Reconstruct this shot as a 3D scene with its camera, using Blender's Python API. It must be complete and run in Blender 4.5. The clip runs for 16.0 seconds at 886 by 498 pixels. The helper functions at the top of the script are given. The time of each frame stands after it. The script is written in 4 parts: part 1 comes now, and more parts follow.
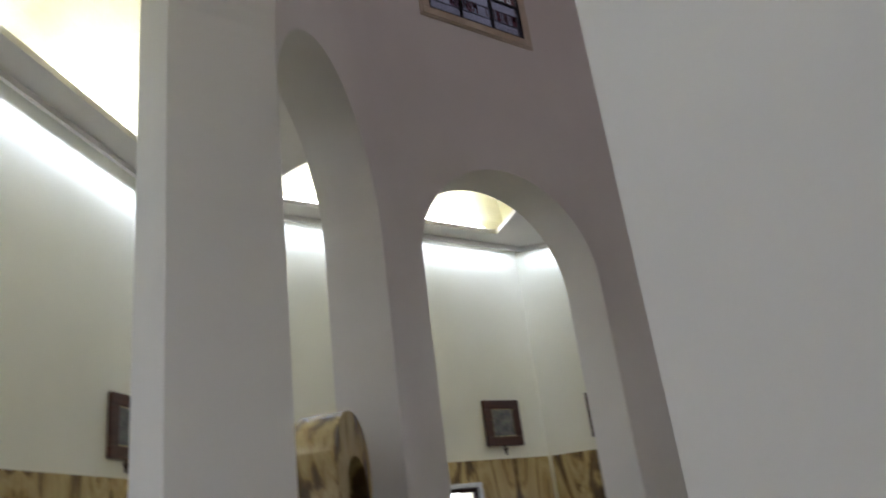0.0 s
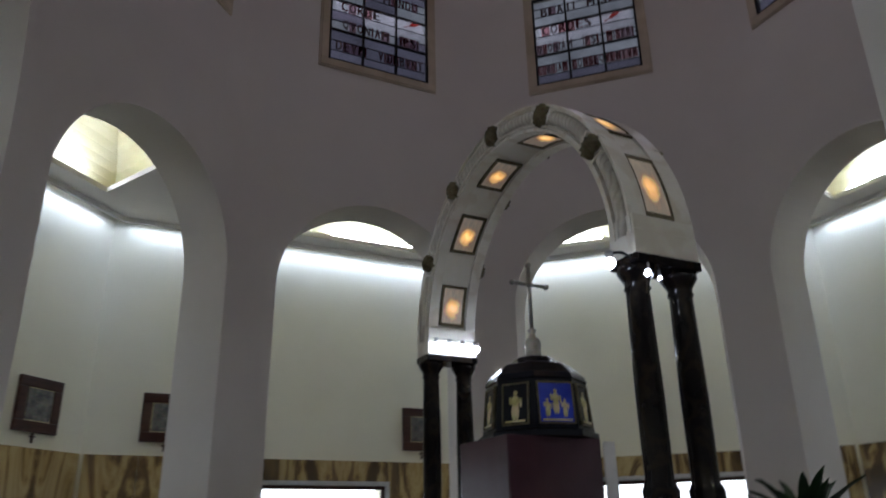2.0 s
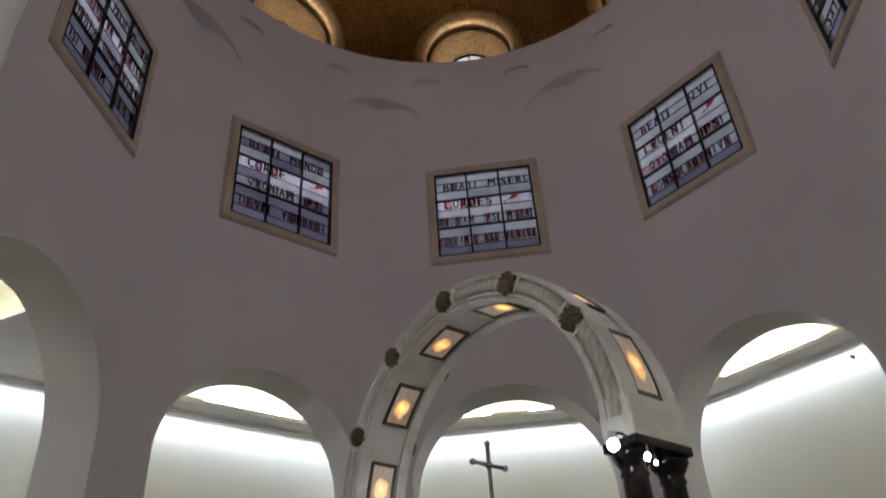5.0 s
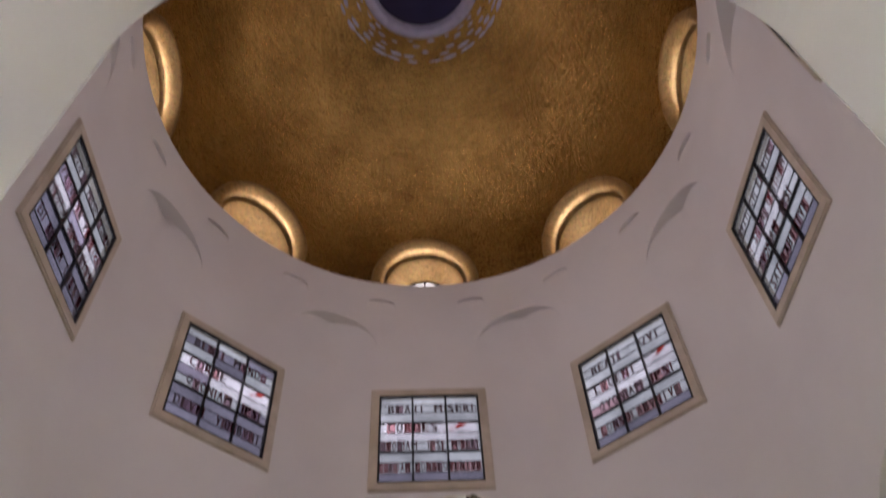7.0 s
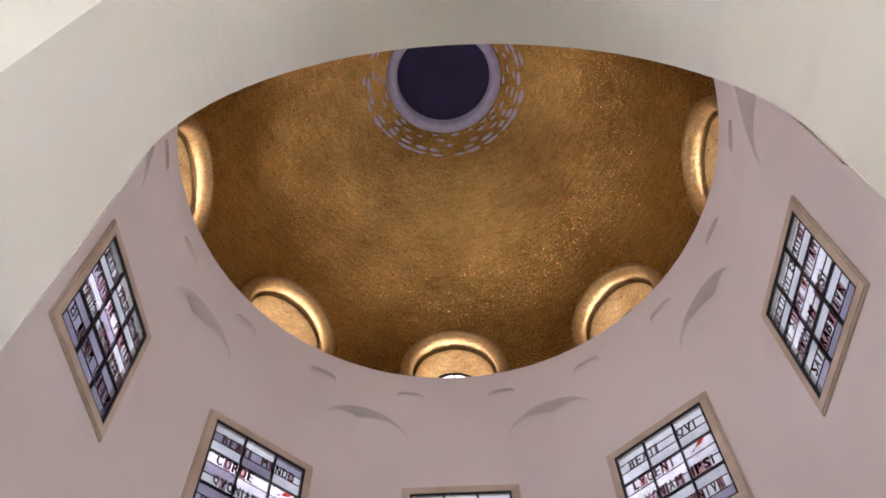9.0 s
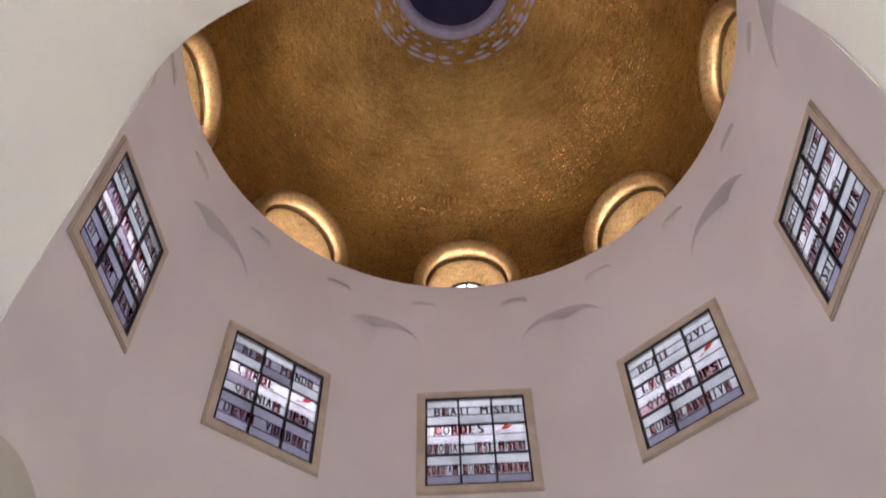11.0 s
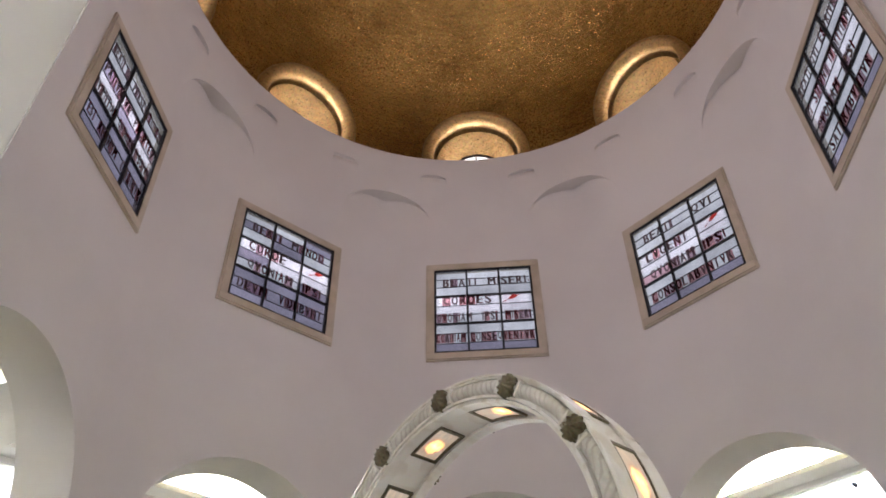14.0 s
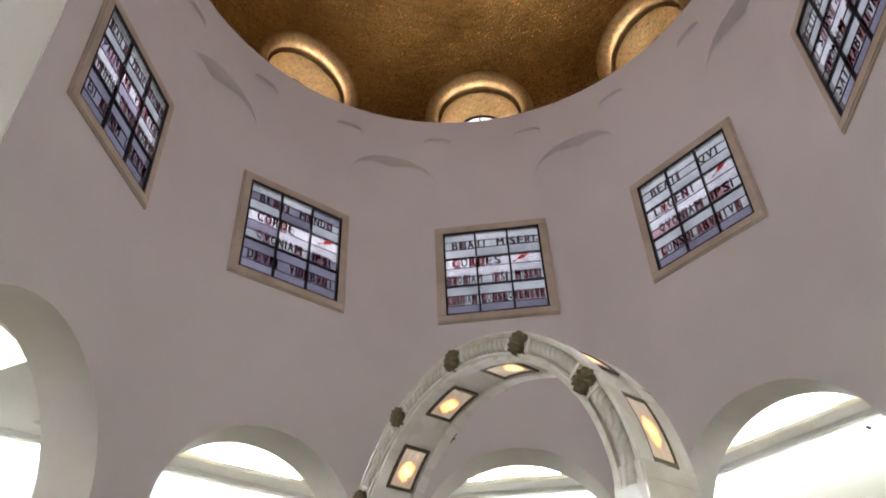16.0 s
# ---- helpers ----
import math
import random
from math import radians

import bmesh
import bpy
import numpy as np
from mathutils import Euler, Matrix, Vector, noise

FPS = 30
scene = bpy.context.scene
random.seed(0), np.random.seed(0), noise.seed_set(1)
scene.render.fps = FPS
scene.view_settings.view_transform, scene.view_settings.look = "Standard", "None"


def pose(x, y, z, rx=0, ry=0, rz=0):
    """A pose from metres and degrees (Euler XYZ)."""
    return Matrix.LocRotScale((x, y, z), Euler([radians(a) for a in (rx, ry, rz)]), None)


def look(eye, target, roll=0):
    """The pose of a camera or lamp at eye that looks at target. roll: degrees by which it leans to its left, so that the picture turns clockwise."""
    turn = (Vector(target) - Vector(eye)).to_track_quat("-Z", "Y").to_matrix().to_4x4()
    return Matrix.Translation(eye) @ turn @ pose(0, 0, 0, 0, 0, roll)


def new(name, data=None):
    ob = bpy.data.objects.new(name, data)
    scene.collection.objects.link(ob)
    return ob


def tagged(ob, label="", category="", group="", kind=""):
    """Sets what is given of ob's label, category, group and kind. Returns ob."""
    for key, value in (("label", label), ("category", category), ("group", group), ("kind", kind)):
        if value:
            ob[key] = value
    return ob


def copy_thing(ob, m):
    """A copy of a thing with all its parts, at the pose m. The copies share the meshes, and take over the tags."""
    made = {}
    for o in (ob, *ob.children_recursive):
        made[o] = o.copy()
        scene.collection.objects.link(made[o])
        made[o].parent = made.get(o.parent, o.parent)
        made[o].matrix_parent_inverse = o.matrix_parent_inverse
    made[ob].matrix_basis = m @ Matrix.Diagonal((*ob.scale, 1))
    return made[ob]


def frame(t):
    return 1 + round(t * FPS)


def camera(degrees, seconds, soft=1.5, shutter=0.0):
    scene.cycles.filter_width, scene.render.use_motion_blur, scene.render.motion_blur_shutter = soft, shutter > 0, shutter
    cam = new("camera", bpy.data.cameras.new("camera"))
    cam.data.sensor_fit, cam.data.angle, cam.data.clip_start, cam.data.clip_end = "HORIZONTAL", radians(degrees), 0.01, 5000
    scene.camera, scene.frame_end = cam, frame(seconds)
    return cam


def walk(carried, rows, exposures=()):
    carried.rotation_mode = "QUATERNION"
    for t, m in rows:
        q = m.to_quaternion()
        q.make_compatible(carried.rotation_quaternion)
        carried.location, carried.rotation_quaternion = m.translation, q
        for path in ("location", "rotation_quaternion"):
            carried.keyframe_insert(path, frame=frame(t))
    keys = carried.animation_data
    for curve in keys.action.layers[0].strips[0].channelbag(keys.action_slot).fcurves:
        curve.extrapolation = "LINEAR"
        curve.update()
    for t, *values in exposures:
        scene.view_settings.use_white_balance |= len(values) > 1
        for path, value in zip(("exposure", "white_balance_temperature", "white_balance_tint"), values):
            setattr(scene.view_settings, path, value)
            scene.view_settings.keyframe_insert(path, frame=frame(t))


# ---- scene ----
cam = camera(61.17, 16.0, soft=1.7, shutter=0.5)
PATH = (
    (0.0, 1.485, -4.082, 1.659, 56.20, 21.00, 7.01),
    (0.5, 1.237, -4.057, 1.582, 45.70, 18.45, 4.90),
    (1.0, 0.998, -4.240, 1.511, 32.06, 17.52, 8.92),
    (1.5, 0.821, -4.305, 1.481, 24.49, 18.32, 5.21),
    (2.0, 0.643, -4.167, 1.534, 18.71, 20.98, 1.07),
    (2.5, 0.481, -4.177, 1.538, 13.19, 24.46, -3.51),
    (3.0, 0.308, -4.216, 1.552, 14.15, 29.30, -7.94),
    (3.5, 0.291, -4.201, 1.596, 14.91, 25.86, 2.37),
    (6.0, -0.033, -3.969, 1.665, 2.38, 40.93, 1.53),
    (6.5, -0.016, -3.956, 1.675, 0.93, 44.29, 1.79),
    (7.0, -0.119, -3.900, 1.647, -0.57, 50.78, 2.17),
    (7.5, -0.174, -3.873, 1.610, -0.34, 57.92, 2.08),
    (8.0, -0.118, -3.903, 1.689, 1.48, 59.04, 1.35),
    (8.5, -0.120, -3.906, 1.690, 1.50, 58.29, 1.21),
    (11.0, -0.122, -3.939, 1.685, 2.79, 50.66, 0.93),
    (11.5, -0.102, -3.949, 1.661, 2.02, 46.35, 0.39),
    (12.0, -0.013, -3.986, 1.707, 2.60, 44.33, -0.13),
    (12.5, -0.004, -3.989, 1.701, 3.33, 43.55, 0.08),
    (13.0, 0.002, -3.987, 1.697, 3.51, 42.69, -0.21),
    (13.5, 0.026, -3.989, 1.696, 3.68, 41.21, -0.17),
    (14.0, 0.032, -3.995, 1.695, 4.55, 40.71, 0.54),
    (14.5, 0.043, -4.005, 1.687, 5.71, 40.79, 0.72),
    (15.0, 0.064, -3.989, 1.678, 4.71, 40.95, 0.56),
    (15.5, 0.055, -3.999, 1.676, 6.09, 40.43, 2.11),
    (16.0, 0.048, -3.997, 1.674, 6.71, 38.02, 2.02),
)
EXPOSURES = ((0.0, -0.95, 6100, 14), (0.5, -1.3, 6000, 14), (1.0, -1.48, 5900, 13), (1.5, -1.62, 5800, 13), (2.5, -1.55, 5800, 14), (3.0, -1.4, 5800, 14),
             (3.5, -1.22, 5900, 15), (6.0, -0.9, 6200, 18), (6.5, -0.55, 6300, 20), (7.0, -0.1, 6300, 20), (7.5, 0.2, 6300, 20),
             (8.0, 0.53, 6300, 20), (8.7, 0.56, 6300, 20), (11.0, 0.46, 6300, 20), (11.5, 0.32, 6250, 19), (12.5, 0.33, 6250, 19),
             (13.5, 0.32, 6250, 17), (14.5, 0.18, 6250, 16), (15.5, 0.10, 6250, 15), (16.0, 0.08, 6250, 15))
walk(cam, [(t, pose(x, y, z, 90 + pitch, roll, yaw)) for t, x, y, z, yaw, pitch, roll in PATH], EXPOSURES)

# ---- plan, metres ----
AP = 3.0                    # apothem of the inner octagon, inner face
APO = 3.44                  # its outer face
T8 = math.tan(radians(22.5))
ARCH_W, SPRING = 0.970, 3.65
WIN_W, WIN_0, WIN_1 = 1.148, 6.202, 7.369
RIM, RIM_R = 9.34, 3.034
DRUM = 7.56                 # where the flat walls end and the drum turns round
OUT = 5.55                  # apothem of the ambulatory's outer wall
CEIL = 5.05
DADO = 2.41
AISLES = tuple(45 * k for k in range(8))
# local x runs along the altar arch, y across it
ALTAR = Matrix.Translation((-0.103, -0.483, -0.062)) @ pose(0, 0, 0, 0, 0, 135.3) @ Matrix.Diagonal((0.966, 0.966, 0.966, 1))
TABLE = Matrix.Translation((-0.074, -0.637, 0.144)) @ pose(0, 0, 0, 0, 0, 137) @ Matrix.Diagonal((0.88, 0.88, 0.88, 1))

# ---- light ----
world = bpy.data.worlds.new("world")
scene.world = world
world.use_nodes = True
wn = world.node_tree
sky = wn.nodes.new("ShaderNodeTexSky")
sky.sky_type, sky.sun_disc, sky.sun_elevation, sky.sun_rotation = "NISHITA", False, radians(48), radians(-72)
wn.nodes["Background"].inputs["Strength"].default_value = 0.08
wn.links.new(sky.outputs[0], wn.nodes["Background"].inputs["Color"])


def area(name, m, w, h, watts, colour, spread=180):
    d = bpy.data.lights.new(name, "AREA")
    d.shape, d.size, d.size_y, d.energy, d.color, d.spread = "RECTANGLE", w, h, watts, colour, radians(spread)
    ob = new(name, d)
    ob.matrix_world = m
    return ob


sun = bpy.data.lights.new("sun", "SUN")
sun.energy, sun.angle, sun.color = 2.0, radians(0.5), (1, 0.95, 0.88)
sun_ob = new("sun", sun)
sun_ob.matrix_world = look((-9, 3, 18), (0, 0, 8))

WINDOW_W, DOME_W, WASH_W, TUBE = 12.0, 8.5, 56.0, 190.0
for a in AISLES:
    turn = pose(0, 0, 0, 0, 0, a)
    side = 1.0 + 0.32 * math.cos(radians(a - 75))      # the sky is brighter on the sun's side
    # daylight behind the drum windows and behind the dome windows
    area("window_daylight", turn @ look((0, 3.053, 6.786), (0, 0, 5.8)), 1.04, 1.04, WINDOW_W * side, (1.0, 0.86, 0.94), 150)
    area("dome_daylight", turn @ look((0, 3.49, 9.64), (0, 0, 8.45)), 0.5, 0.34, DOME_W * side, (1.0, 0.88, 0.93), 172)
    # strip light in the slot between ceiling and wall
    area("strip_light", turn @ look((0, 5.42, 5.045), (0, 5.45, 4.2)), 4.25, 0.08, WASH_W, (0.74, 0.83, 1.0))


# ---- materials ----
def mat(name, colour, rough=0.6, metal=0.0, second=None, scale=3.0, detail=6.0, grain=40.0, bump=0.1, depth=0.003,
        spread=(0.35, 0.65), stretch=(1, 1, 1), coord="Object", random_shift=False, fine=0.08, gloss=0.5):
    m = bpy.data.materials.new(name)
    m.use_nodes = True
    n, l = m.node_tree.nodes, m.node_tree.links
    b = n["Principled BSDF"]
    b.inputs["Roughness"].default_value, b.inputs["Metallic"].default_value = rough, metal
    b.inputs["Specular IOR Level"].default_value = gloss
    tc = n.new("ShaderNodeTexCoord")
    mp = n.new("ShaderNodeMapping")
    mp.inputs["Scale"].default_value = stretch
    l.new(n.new("ShaderNodeNewGeometry").outputs["Position"] if coord == "World" else tc.outputs[coord], mp.inputs["Vector"])
    if random_shift:
        oi = n.new("ShaderNodeObjectInfo")
        mul = n.new("ShaderNodeVectorMath")
        mul.operation = "SCALE"
        mul.inputs[0].default_value = (17, 31, 23)
        l.new(oi.outputs["Random"], mul.inputs["Scale"])
        l.new(mul.outputs[0], mp.inputs["Location"])
    big = n.new("ShaderNodeTexNoise")
    big.inputs["Scale"].default_value, big.inputs["Detail"].default_value = scale, detail
    l.new(mp.outputs[0], big.inputs["Vector"])
    ramp = n.new("ShaderNodeValToRGB")
    ramp.color_ramp.elements[0].position, ramp.color_ramp.elements[1].position = spread
    ramp.color_ramp.elements[0].color = (*colour, 1)
    ramp.color_ramp.elements[1].color = (*(second or [min(1, c * 1.12) for c in colour]), 1)
    l.new(big.outputs["Fac"], ramp.inputs["Fac"])
    small = n.new("ShaderNodeTexNoise")
    small.inputs["Scale"].default_value, small.inputs["Detail"].default_value = grain, 4
    l.new(mp.outputs[0], small.inputs["Vector"])
    mix = n.new("ShaderNodeMix")
    mix.data_type, mix.blend_type = "RGBA", "OVERLAY"
    mix.inputs["Factor"].default_value = fine
    l.new(ramp.outputs["Color"], mix.inputs["A"])
    l.new(small.outputs["Color"], mix.inputs["B"])
    l.new(mix.outputs["Result"], b.inputs["Base Color"])
    bp = n.new("ShaderNodeBump")
    bp.inputs["Strength"].default_value, bp.inputs["Distance"].default_value = bump, depth
    l.new(small.outputs["Fac"], bp.inputs["Height"])
    l.new(bp.outputs["Normal"], b.inputs["Normal"])
    return m


def gold_mosaic(name, base, dark, rough=0.37, metal=0.85):
    """Small gold tesserae laid in courses: uneven cells, each tilted a little and of its own tone, with glints."""
    m = mat(name, dark, rough, metal, base, scale=0.8, detail=9, grain=30, bump=0.2, depth=0.006, fine=0.3)
    n, l = m.node_tree.nodes, m.node_tree.links
    b = n["Principled BSDF"]
    tc, mp = n.new("ShaderNodeTexCoord"), n.new("ShaderNodeMapping")
    mp.inputs["Scale"].default_value = (1, 1, 1.5)
    l.new(tc.outputs["Object"], mp.inputs["Vector"])
    v = n.new("ShaderNodeTexVoronoi")
    v.inputs["Scale"].default_value = 72
    l.new(mp.outputs[0], v.inputs["Vector"])
    streak = n.new("ShaderNodeTexNoise")
    streak.inputs["Scale"].default_value, streak.inputs["Detail"].default_value = 5, 5
    mp2 = n.new("ShaderNodeMapping")
    mp2.inputs["Scale"].default_value = (1, 1, 6)
    l.new(tc.outputs["Object"], mp2.inputs["Vector"])
    l.new(mp2.outputs[0], streak.inputs["Vector"])
    old = b.inputs["Base Color"].links[0].from_socket
    sep = n.new("ShaderNodeSeparateColor")
    l.new(v.outputs["Color"], sep.inputs[0])
    mr = n.new("ShaderNodeMapRange")
    mr.inputs["To Min"].default_value, mr.inputs["To Max"].default_value = 0.85, 1.15
    l.new(sep.outputs[0], mr.inputs["Value"])
    ms = n.new("ShaderNodeMapRange")
    ms.inputs["From Min"].default_value, ms.inputs["From Max"].default_value = 0.3, 0.7
    ms.inputs["To Min"].default_value, ms.inputs["To Max"].default_value = 0.82, 1.18
    l.new(streak.outputs["Fac"], ms.inputs["Value"])
    mul = n.new("ShaderNodeMath")
    mul.operation = "MULTIPLY"
    l.new(mr.outputs[0], mul.inputs[0])
    l.new(ms.outputs[0], mul.inputs[1])
    hs = n.new("ShaderNodeHueSaturation")
    l.new(mul.outputs[0], hs.inputs["Value"])
    l.new(old, hs.inputs["Color"])
    l.new(hs.outputs[0], b.inputs["Base Color"])
    rr = n.new("ShaderNodeMapRange")
    rr.inputs["To Min"].default_value, rr.inputs["To Max"].default_value = rough - 0.20, rough + 0.14
    l.new(sep.outputs[2], rr.inputs["Value"])
    l.new(rr.outputs[0], b.inputs["Roughness"])
    # every tessera is tilted a little its own way
    ge, half, tilt, sm, nm = n.new("ShaderNodeNewGeometry"), n.new("ShaderNodeVectorMath"), n.new("ShaderNodeVectorMath"), n.new("ShaderNodeVectorMath"), n.new("ShaderNodeVectorMath")
    half.operation, half.inputs[1].default_value = "SUBTRACT", (0.5, 0.5, 0.5)
    l.new(v.outputs["Color"], half.inputs[0])
    tilt.operation = "SCALE"
    tilt.inputs["Scale"].default_value = 0.26
    l.new(half.outputs[0], tilt.inputs[0])
    sm.operation, nm.operation = "ADD", "NORMALIZE"
    l.new(ge.outputs["Normal"], sm.inputs[0])
    l.new(tilt.outputs[0], sm.inputs[1])
    l.new(sm.outputs[0], nm.inputs[0])
    old_bump = b.inputs["Normal"].links[0].from_node
    l.new(nm.outputs[0], old_bump.inputs["Normal"])
    return m


def marble(name, colours, rough=0.25, scale=1.6, warp=1.5, stretch=(1, 1, 1), random_shift=True, gloss=0.5):
    """Polished veined stone: a warped wave laid over soft clouds."""
    m = mat(name, colours[0], rough, 0, colours[1], scale=scale * 1.3, detail=8, grain=60, bump=0.02, spread=(0.38, 0.62),
            stretch=stretch, random_shift=random_shift, fine=0.12, gloss=gloss)
    n, l = m.node_tree.nodes, m.node_tree.links
    b = n["Principled BSDF"]
    mp = next(x for x in n if x.type == "MAPPING")
    mp.inputs["Rotation"].default_value = (0.1, 0.22, 0)
    w = n.new("ShaderNodeTexWave")
    w.bands_direction = "X"
    w.inputs["Scale"].default_value, w.inputs["Distortion"].default_value = scale, 7 * warp
    w.inputs["Detail"].default_value, w.inputs["Detail Scale"].default_value = 5, 1.4
    l.new(mp.outputs[0], w.inputs["Vector"])
    ramp = n.new("ShaderNodeValToRGB")
    ramp.color_ramp.elements[0].position, ramp.color_ramp.elements[1].position = 0.55, 0.95
    ramp.color_ramp.elements[0].color, ramp.color_ramp.elements[1].color = (0, 0, 0, 1), (1, 1, 1, 1)
    l.new(w.outputs["Fac"], ramp.inputs["Fac"])
    old = b.inputs["Base Color"].links[0].from_socket
    mix = n.new("ShaderNodeMix")
    mix.data_type = "RGBA"
    l.new(ramp.outputs["Color"], mix.inputs["Factor"])
    l.new(old, mix.inputs["A"])
    mix.inputs["B"].default_value = (*colours[2], 1)
    l.new(mix.outputs["Result"], b.inputs["Base Color"])
    return m


def glass(name, tint, share):
    """Leaded pane: lets daylight through in its tint, the rest scatters."""
    m = bpy.data.materials.new(name)
    m.use_nodes = True
    n, l = m.node_tree.nodes, m.node_tree.links
    n.remove(n["Principled BSDF"])
    tr, df, mix = n.new("ShaderNodeBsdfTransparent"), n.new("ShaderNodeBsdfTranslucent"), n.new("ShaderNodeMixShader")
    tc, nz, ramp = n.new("ShaderNodeTexCoord"), n.new("ShaderNodeTexNoise"), n.new("ShaderNodeValToRGB")
    oi, hs, mr = n.new("ShaderNodeObjectInfo"), n.new("ShaderNodeHueSaturation"), n.new("ShaderNodeMapRange")
    nz.inputs["Scale"].default_value, nz.inputs["Detail"].default_value = 2.2, 3
    l.new(tc.outputs["Object"], nz.inputs["Vector"])
    ramp.color_ramp.elements[0].position, ramp.color_ramp.elements[1].position = 0.3, 0.7
    ramp.color_ramp.elements[0].color = (*[c * 0.76 for c in tint], 1)
    ramp.color_ramp.elements[1].color = (*tint, 1)
    l.new(nz.outputs["Fac"], ramp.inputs["Fac"])
    mr.inputs["To Min"].default_value, mr.inputs["To Max"].default_value = 0.88, 1.06
    l.new(oi.outputs["Random"], mr.inputs["Value"])
    l.new(mr.outputs[0], hs.inputs["Value"])
    l.new(ramp.outputs["Color"], hs.inputs["Color"])
    l.new(hs.outputs[0], tr.inputs["Color"])
    l.new(hs.outputs[0], df.inputs["Color"])
    mix.inputs[0].default_value = share
    l.new(tr.outputs[0], mix.inputs[1])
    l.new(df.outputs[0], mix.inputs[2])
    l.new(mix.outputs[0], n["Material Output"].inputs["Surface"])
    return m


def glow(name, colour, strength):
    m = bpy.data.materials.new(name)
    m.use_nodes = True
    b = m.node_tree.nodes["Principled BSDF"]
    b.inputs["Base Color"].default_value = (0.8, 0.8, 0.8, 1)
    b.inputs["Emission Color"].default_value = (*colour, 1)
    b.inputs["Emission Strength"].default_value = strength
    return m


PLASTER = mat("white_plaster", (0.70, 0.67, 0.64), 0.9, coord="World", second=(0.76, 0.735, 0.70), scale=0.8, grain=90, bump=0.12, depth=0.002, fine=0.03)
CREAM = mat("cream_plaster", (0.73, 0.705, 0.565), 0.85, coord="World", second=(0.78, 0.755, 0.62), scale=0.9, grain=80, bump=0.1, depth=0.002, fine=0.03)
VAULT = mat("yellow_vault_plaster", (0.77, 0.73, 0.46), 0.8, second=(0.81, 0.78, 0.56), scale=1.5, grain=60, fine=0.05)
TRAVERTINE = mat("travertine", (0.46, 0.395, 0.29), 0.55, second=(0.60, 0.52, 0.41), scale=4, grain=60, bump=0.2, fine=0.15)
LEAD = mat("black_lead", (0.007, 0.006, 0.007), 0.5, 0.0, grain=80, gloss=0.25)
GOLD = gold_mosaic("gold_mosaic", (0.53, 0.335, 0.10), (0.30, 0.17, 0.044))
GOLD_PALE = gold_mosaic("pale_gold_mosaic", (0.62, 0.45, 0.19), (0.46, 0.31, 0.12), 0.46, 0.65)
NAVY = mat("night_blue_plaster", (0.016, 0.014, 0.062), 0.7, second=(0.026, 0.022, 0.085), scale=2)
LAVENDER = mat("lavender_mosaic", (0.38, 0.39, 0.56), 0.5, second=(0.48, 0.48, 0.66), scale=9, grain=70, fine=0.2)


def onyx():
    """Cloudy yellow onyx with broad brown flames rising at a slant."""
    m = mat("yellow_brown_onyx", (0.30, 0.19, 0.07), 0.2, second=(0.40, 0.30, 0.14), scale=2.5, grain=45, bump=0.02, fine=0.2, gloss=0.4)
    n, l = m.node_tree.nodes, m.node_tree.links
    b = n["Principled BSDF"]
    tc, mp, nz, ramp = n.new("ShaderNodeTexCoord"), n.new("ShaderNodeMapping"), n.new("ShaderNodeTexNoise"), n.new("ShaderNodeValToRGB")
    mp.inputs["Scale"].default_value, mp.inputs["Rotation"].default_value = (2.1, 2.1, 0.62), (0, 0.30, 0)
    nz.inputs["Scale"].default_value, nz.inputs["Detail"].default_value, nz.inputs["Roughness"].default_value = 1.35, 6, 0.58
    nz.inputs["Distortion"].default_value = 1.1
    l.new(tc.outputs["Object"], mp.inputs["Vector"])
    l.new(mp.outputs[0], nz.inputs["Vector"])
    e = ramp.color_ramp.elements
    e[0].position, e[0].color = 0.36, (0.030, 0.018, 0.009, 1)
    e[1].position, e[1].color = 0.66, (0.045, 0.026, 0.012, 1)
    for pos, c in ((0.43, (0.085, 0.05, 0.02)), (0.465, (0.30, 0.205, 0.075)), (0.52, (0.46, 0.36, 0.16)), (0.565, (0.34, 0.235, 0.085)), (0.605, (0.10, 0.058, 0.022))):
        x = e.new(pos)
        x.color = (*c, 1)
    l.new(nz.outputs["Fac"], ramp.inputs["Fac"])
    mix = n.new("ShaderNodeMix")
    mix.data_type = "RGBA"
    mix.inputs["Factor"].default_value = 0.86
    l.new(b.inputs["Base Color"].links[0].from_socket, mix.inputs["A"])
    l.new(ramp.outputs["Color"], mix.inputs["B"])
    l.new(mix.outputs["Result"], b.inputs["Base Color"])
    return m


ONYX = onyx()
DADO_STONE = marble("brown_dado_stone", ((0.33, 0.19, 0.09), (0.42, 0.27, 0.14), (0.22, 0.12, 0.06)), 0.4, 2.0)
PORTORO = marble("black_gold_marble", ((0.004, 0.0035, 0.004), (0.007, 0.0055, 0.0055), (0.014, 0.010, 0.007)), 0.12, 3.2, 2.6, gloss=0.16)
IVORY = marble("ivory_marble", ((0.70, 0.665, 0.58), (0.78, 0.755, 0.69), (0.655, 0.605, 0.51)), 0.28, 2.2, 1.6)
IVORY_WORN = marble("worn_ivory_marble", ((0.46, 0.43, 0.37), (0.60, 0.57, 0.50), (0.44, 0.40, 0.335)), 0.35, 9.0, 0.9)
BEIGE = marble("beige_striped_marble", ((0.50, 0.41, 0.30), (0.64, 0.57, 0.46), (0.34, 0.26, 0.18)), 0.25, 1.0, 1.2, (0.4, 0.4, 5))
GREEN = marble("black_green_marble", ((0.006, 0.010, 0.008), (0.012, 0.020, 0.016), (0.016, 0.028, 0.02)), 0.12, 2.0, 2.0, gloss=0.14)
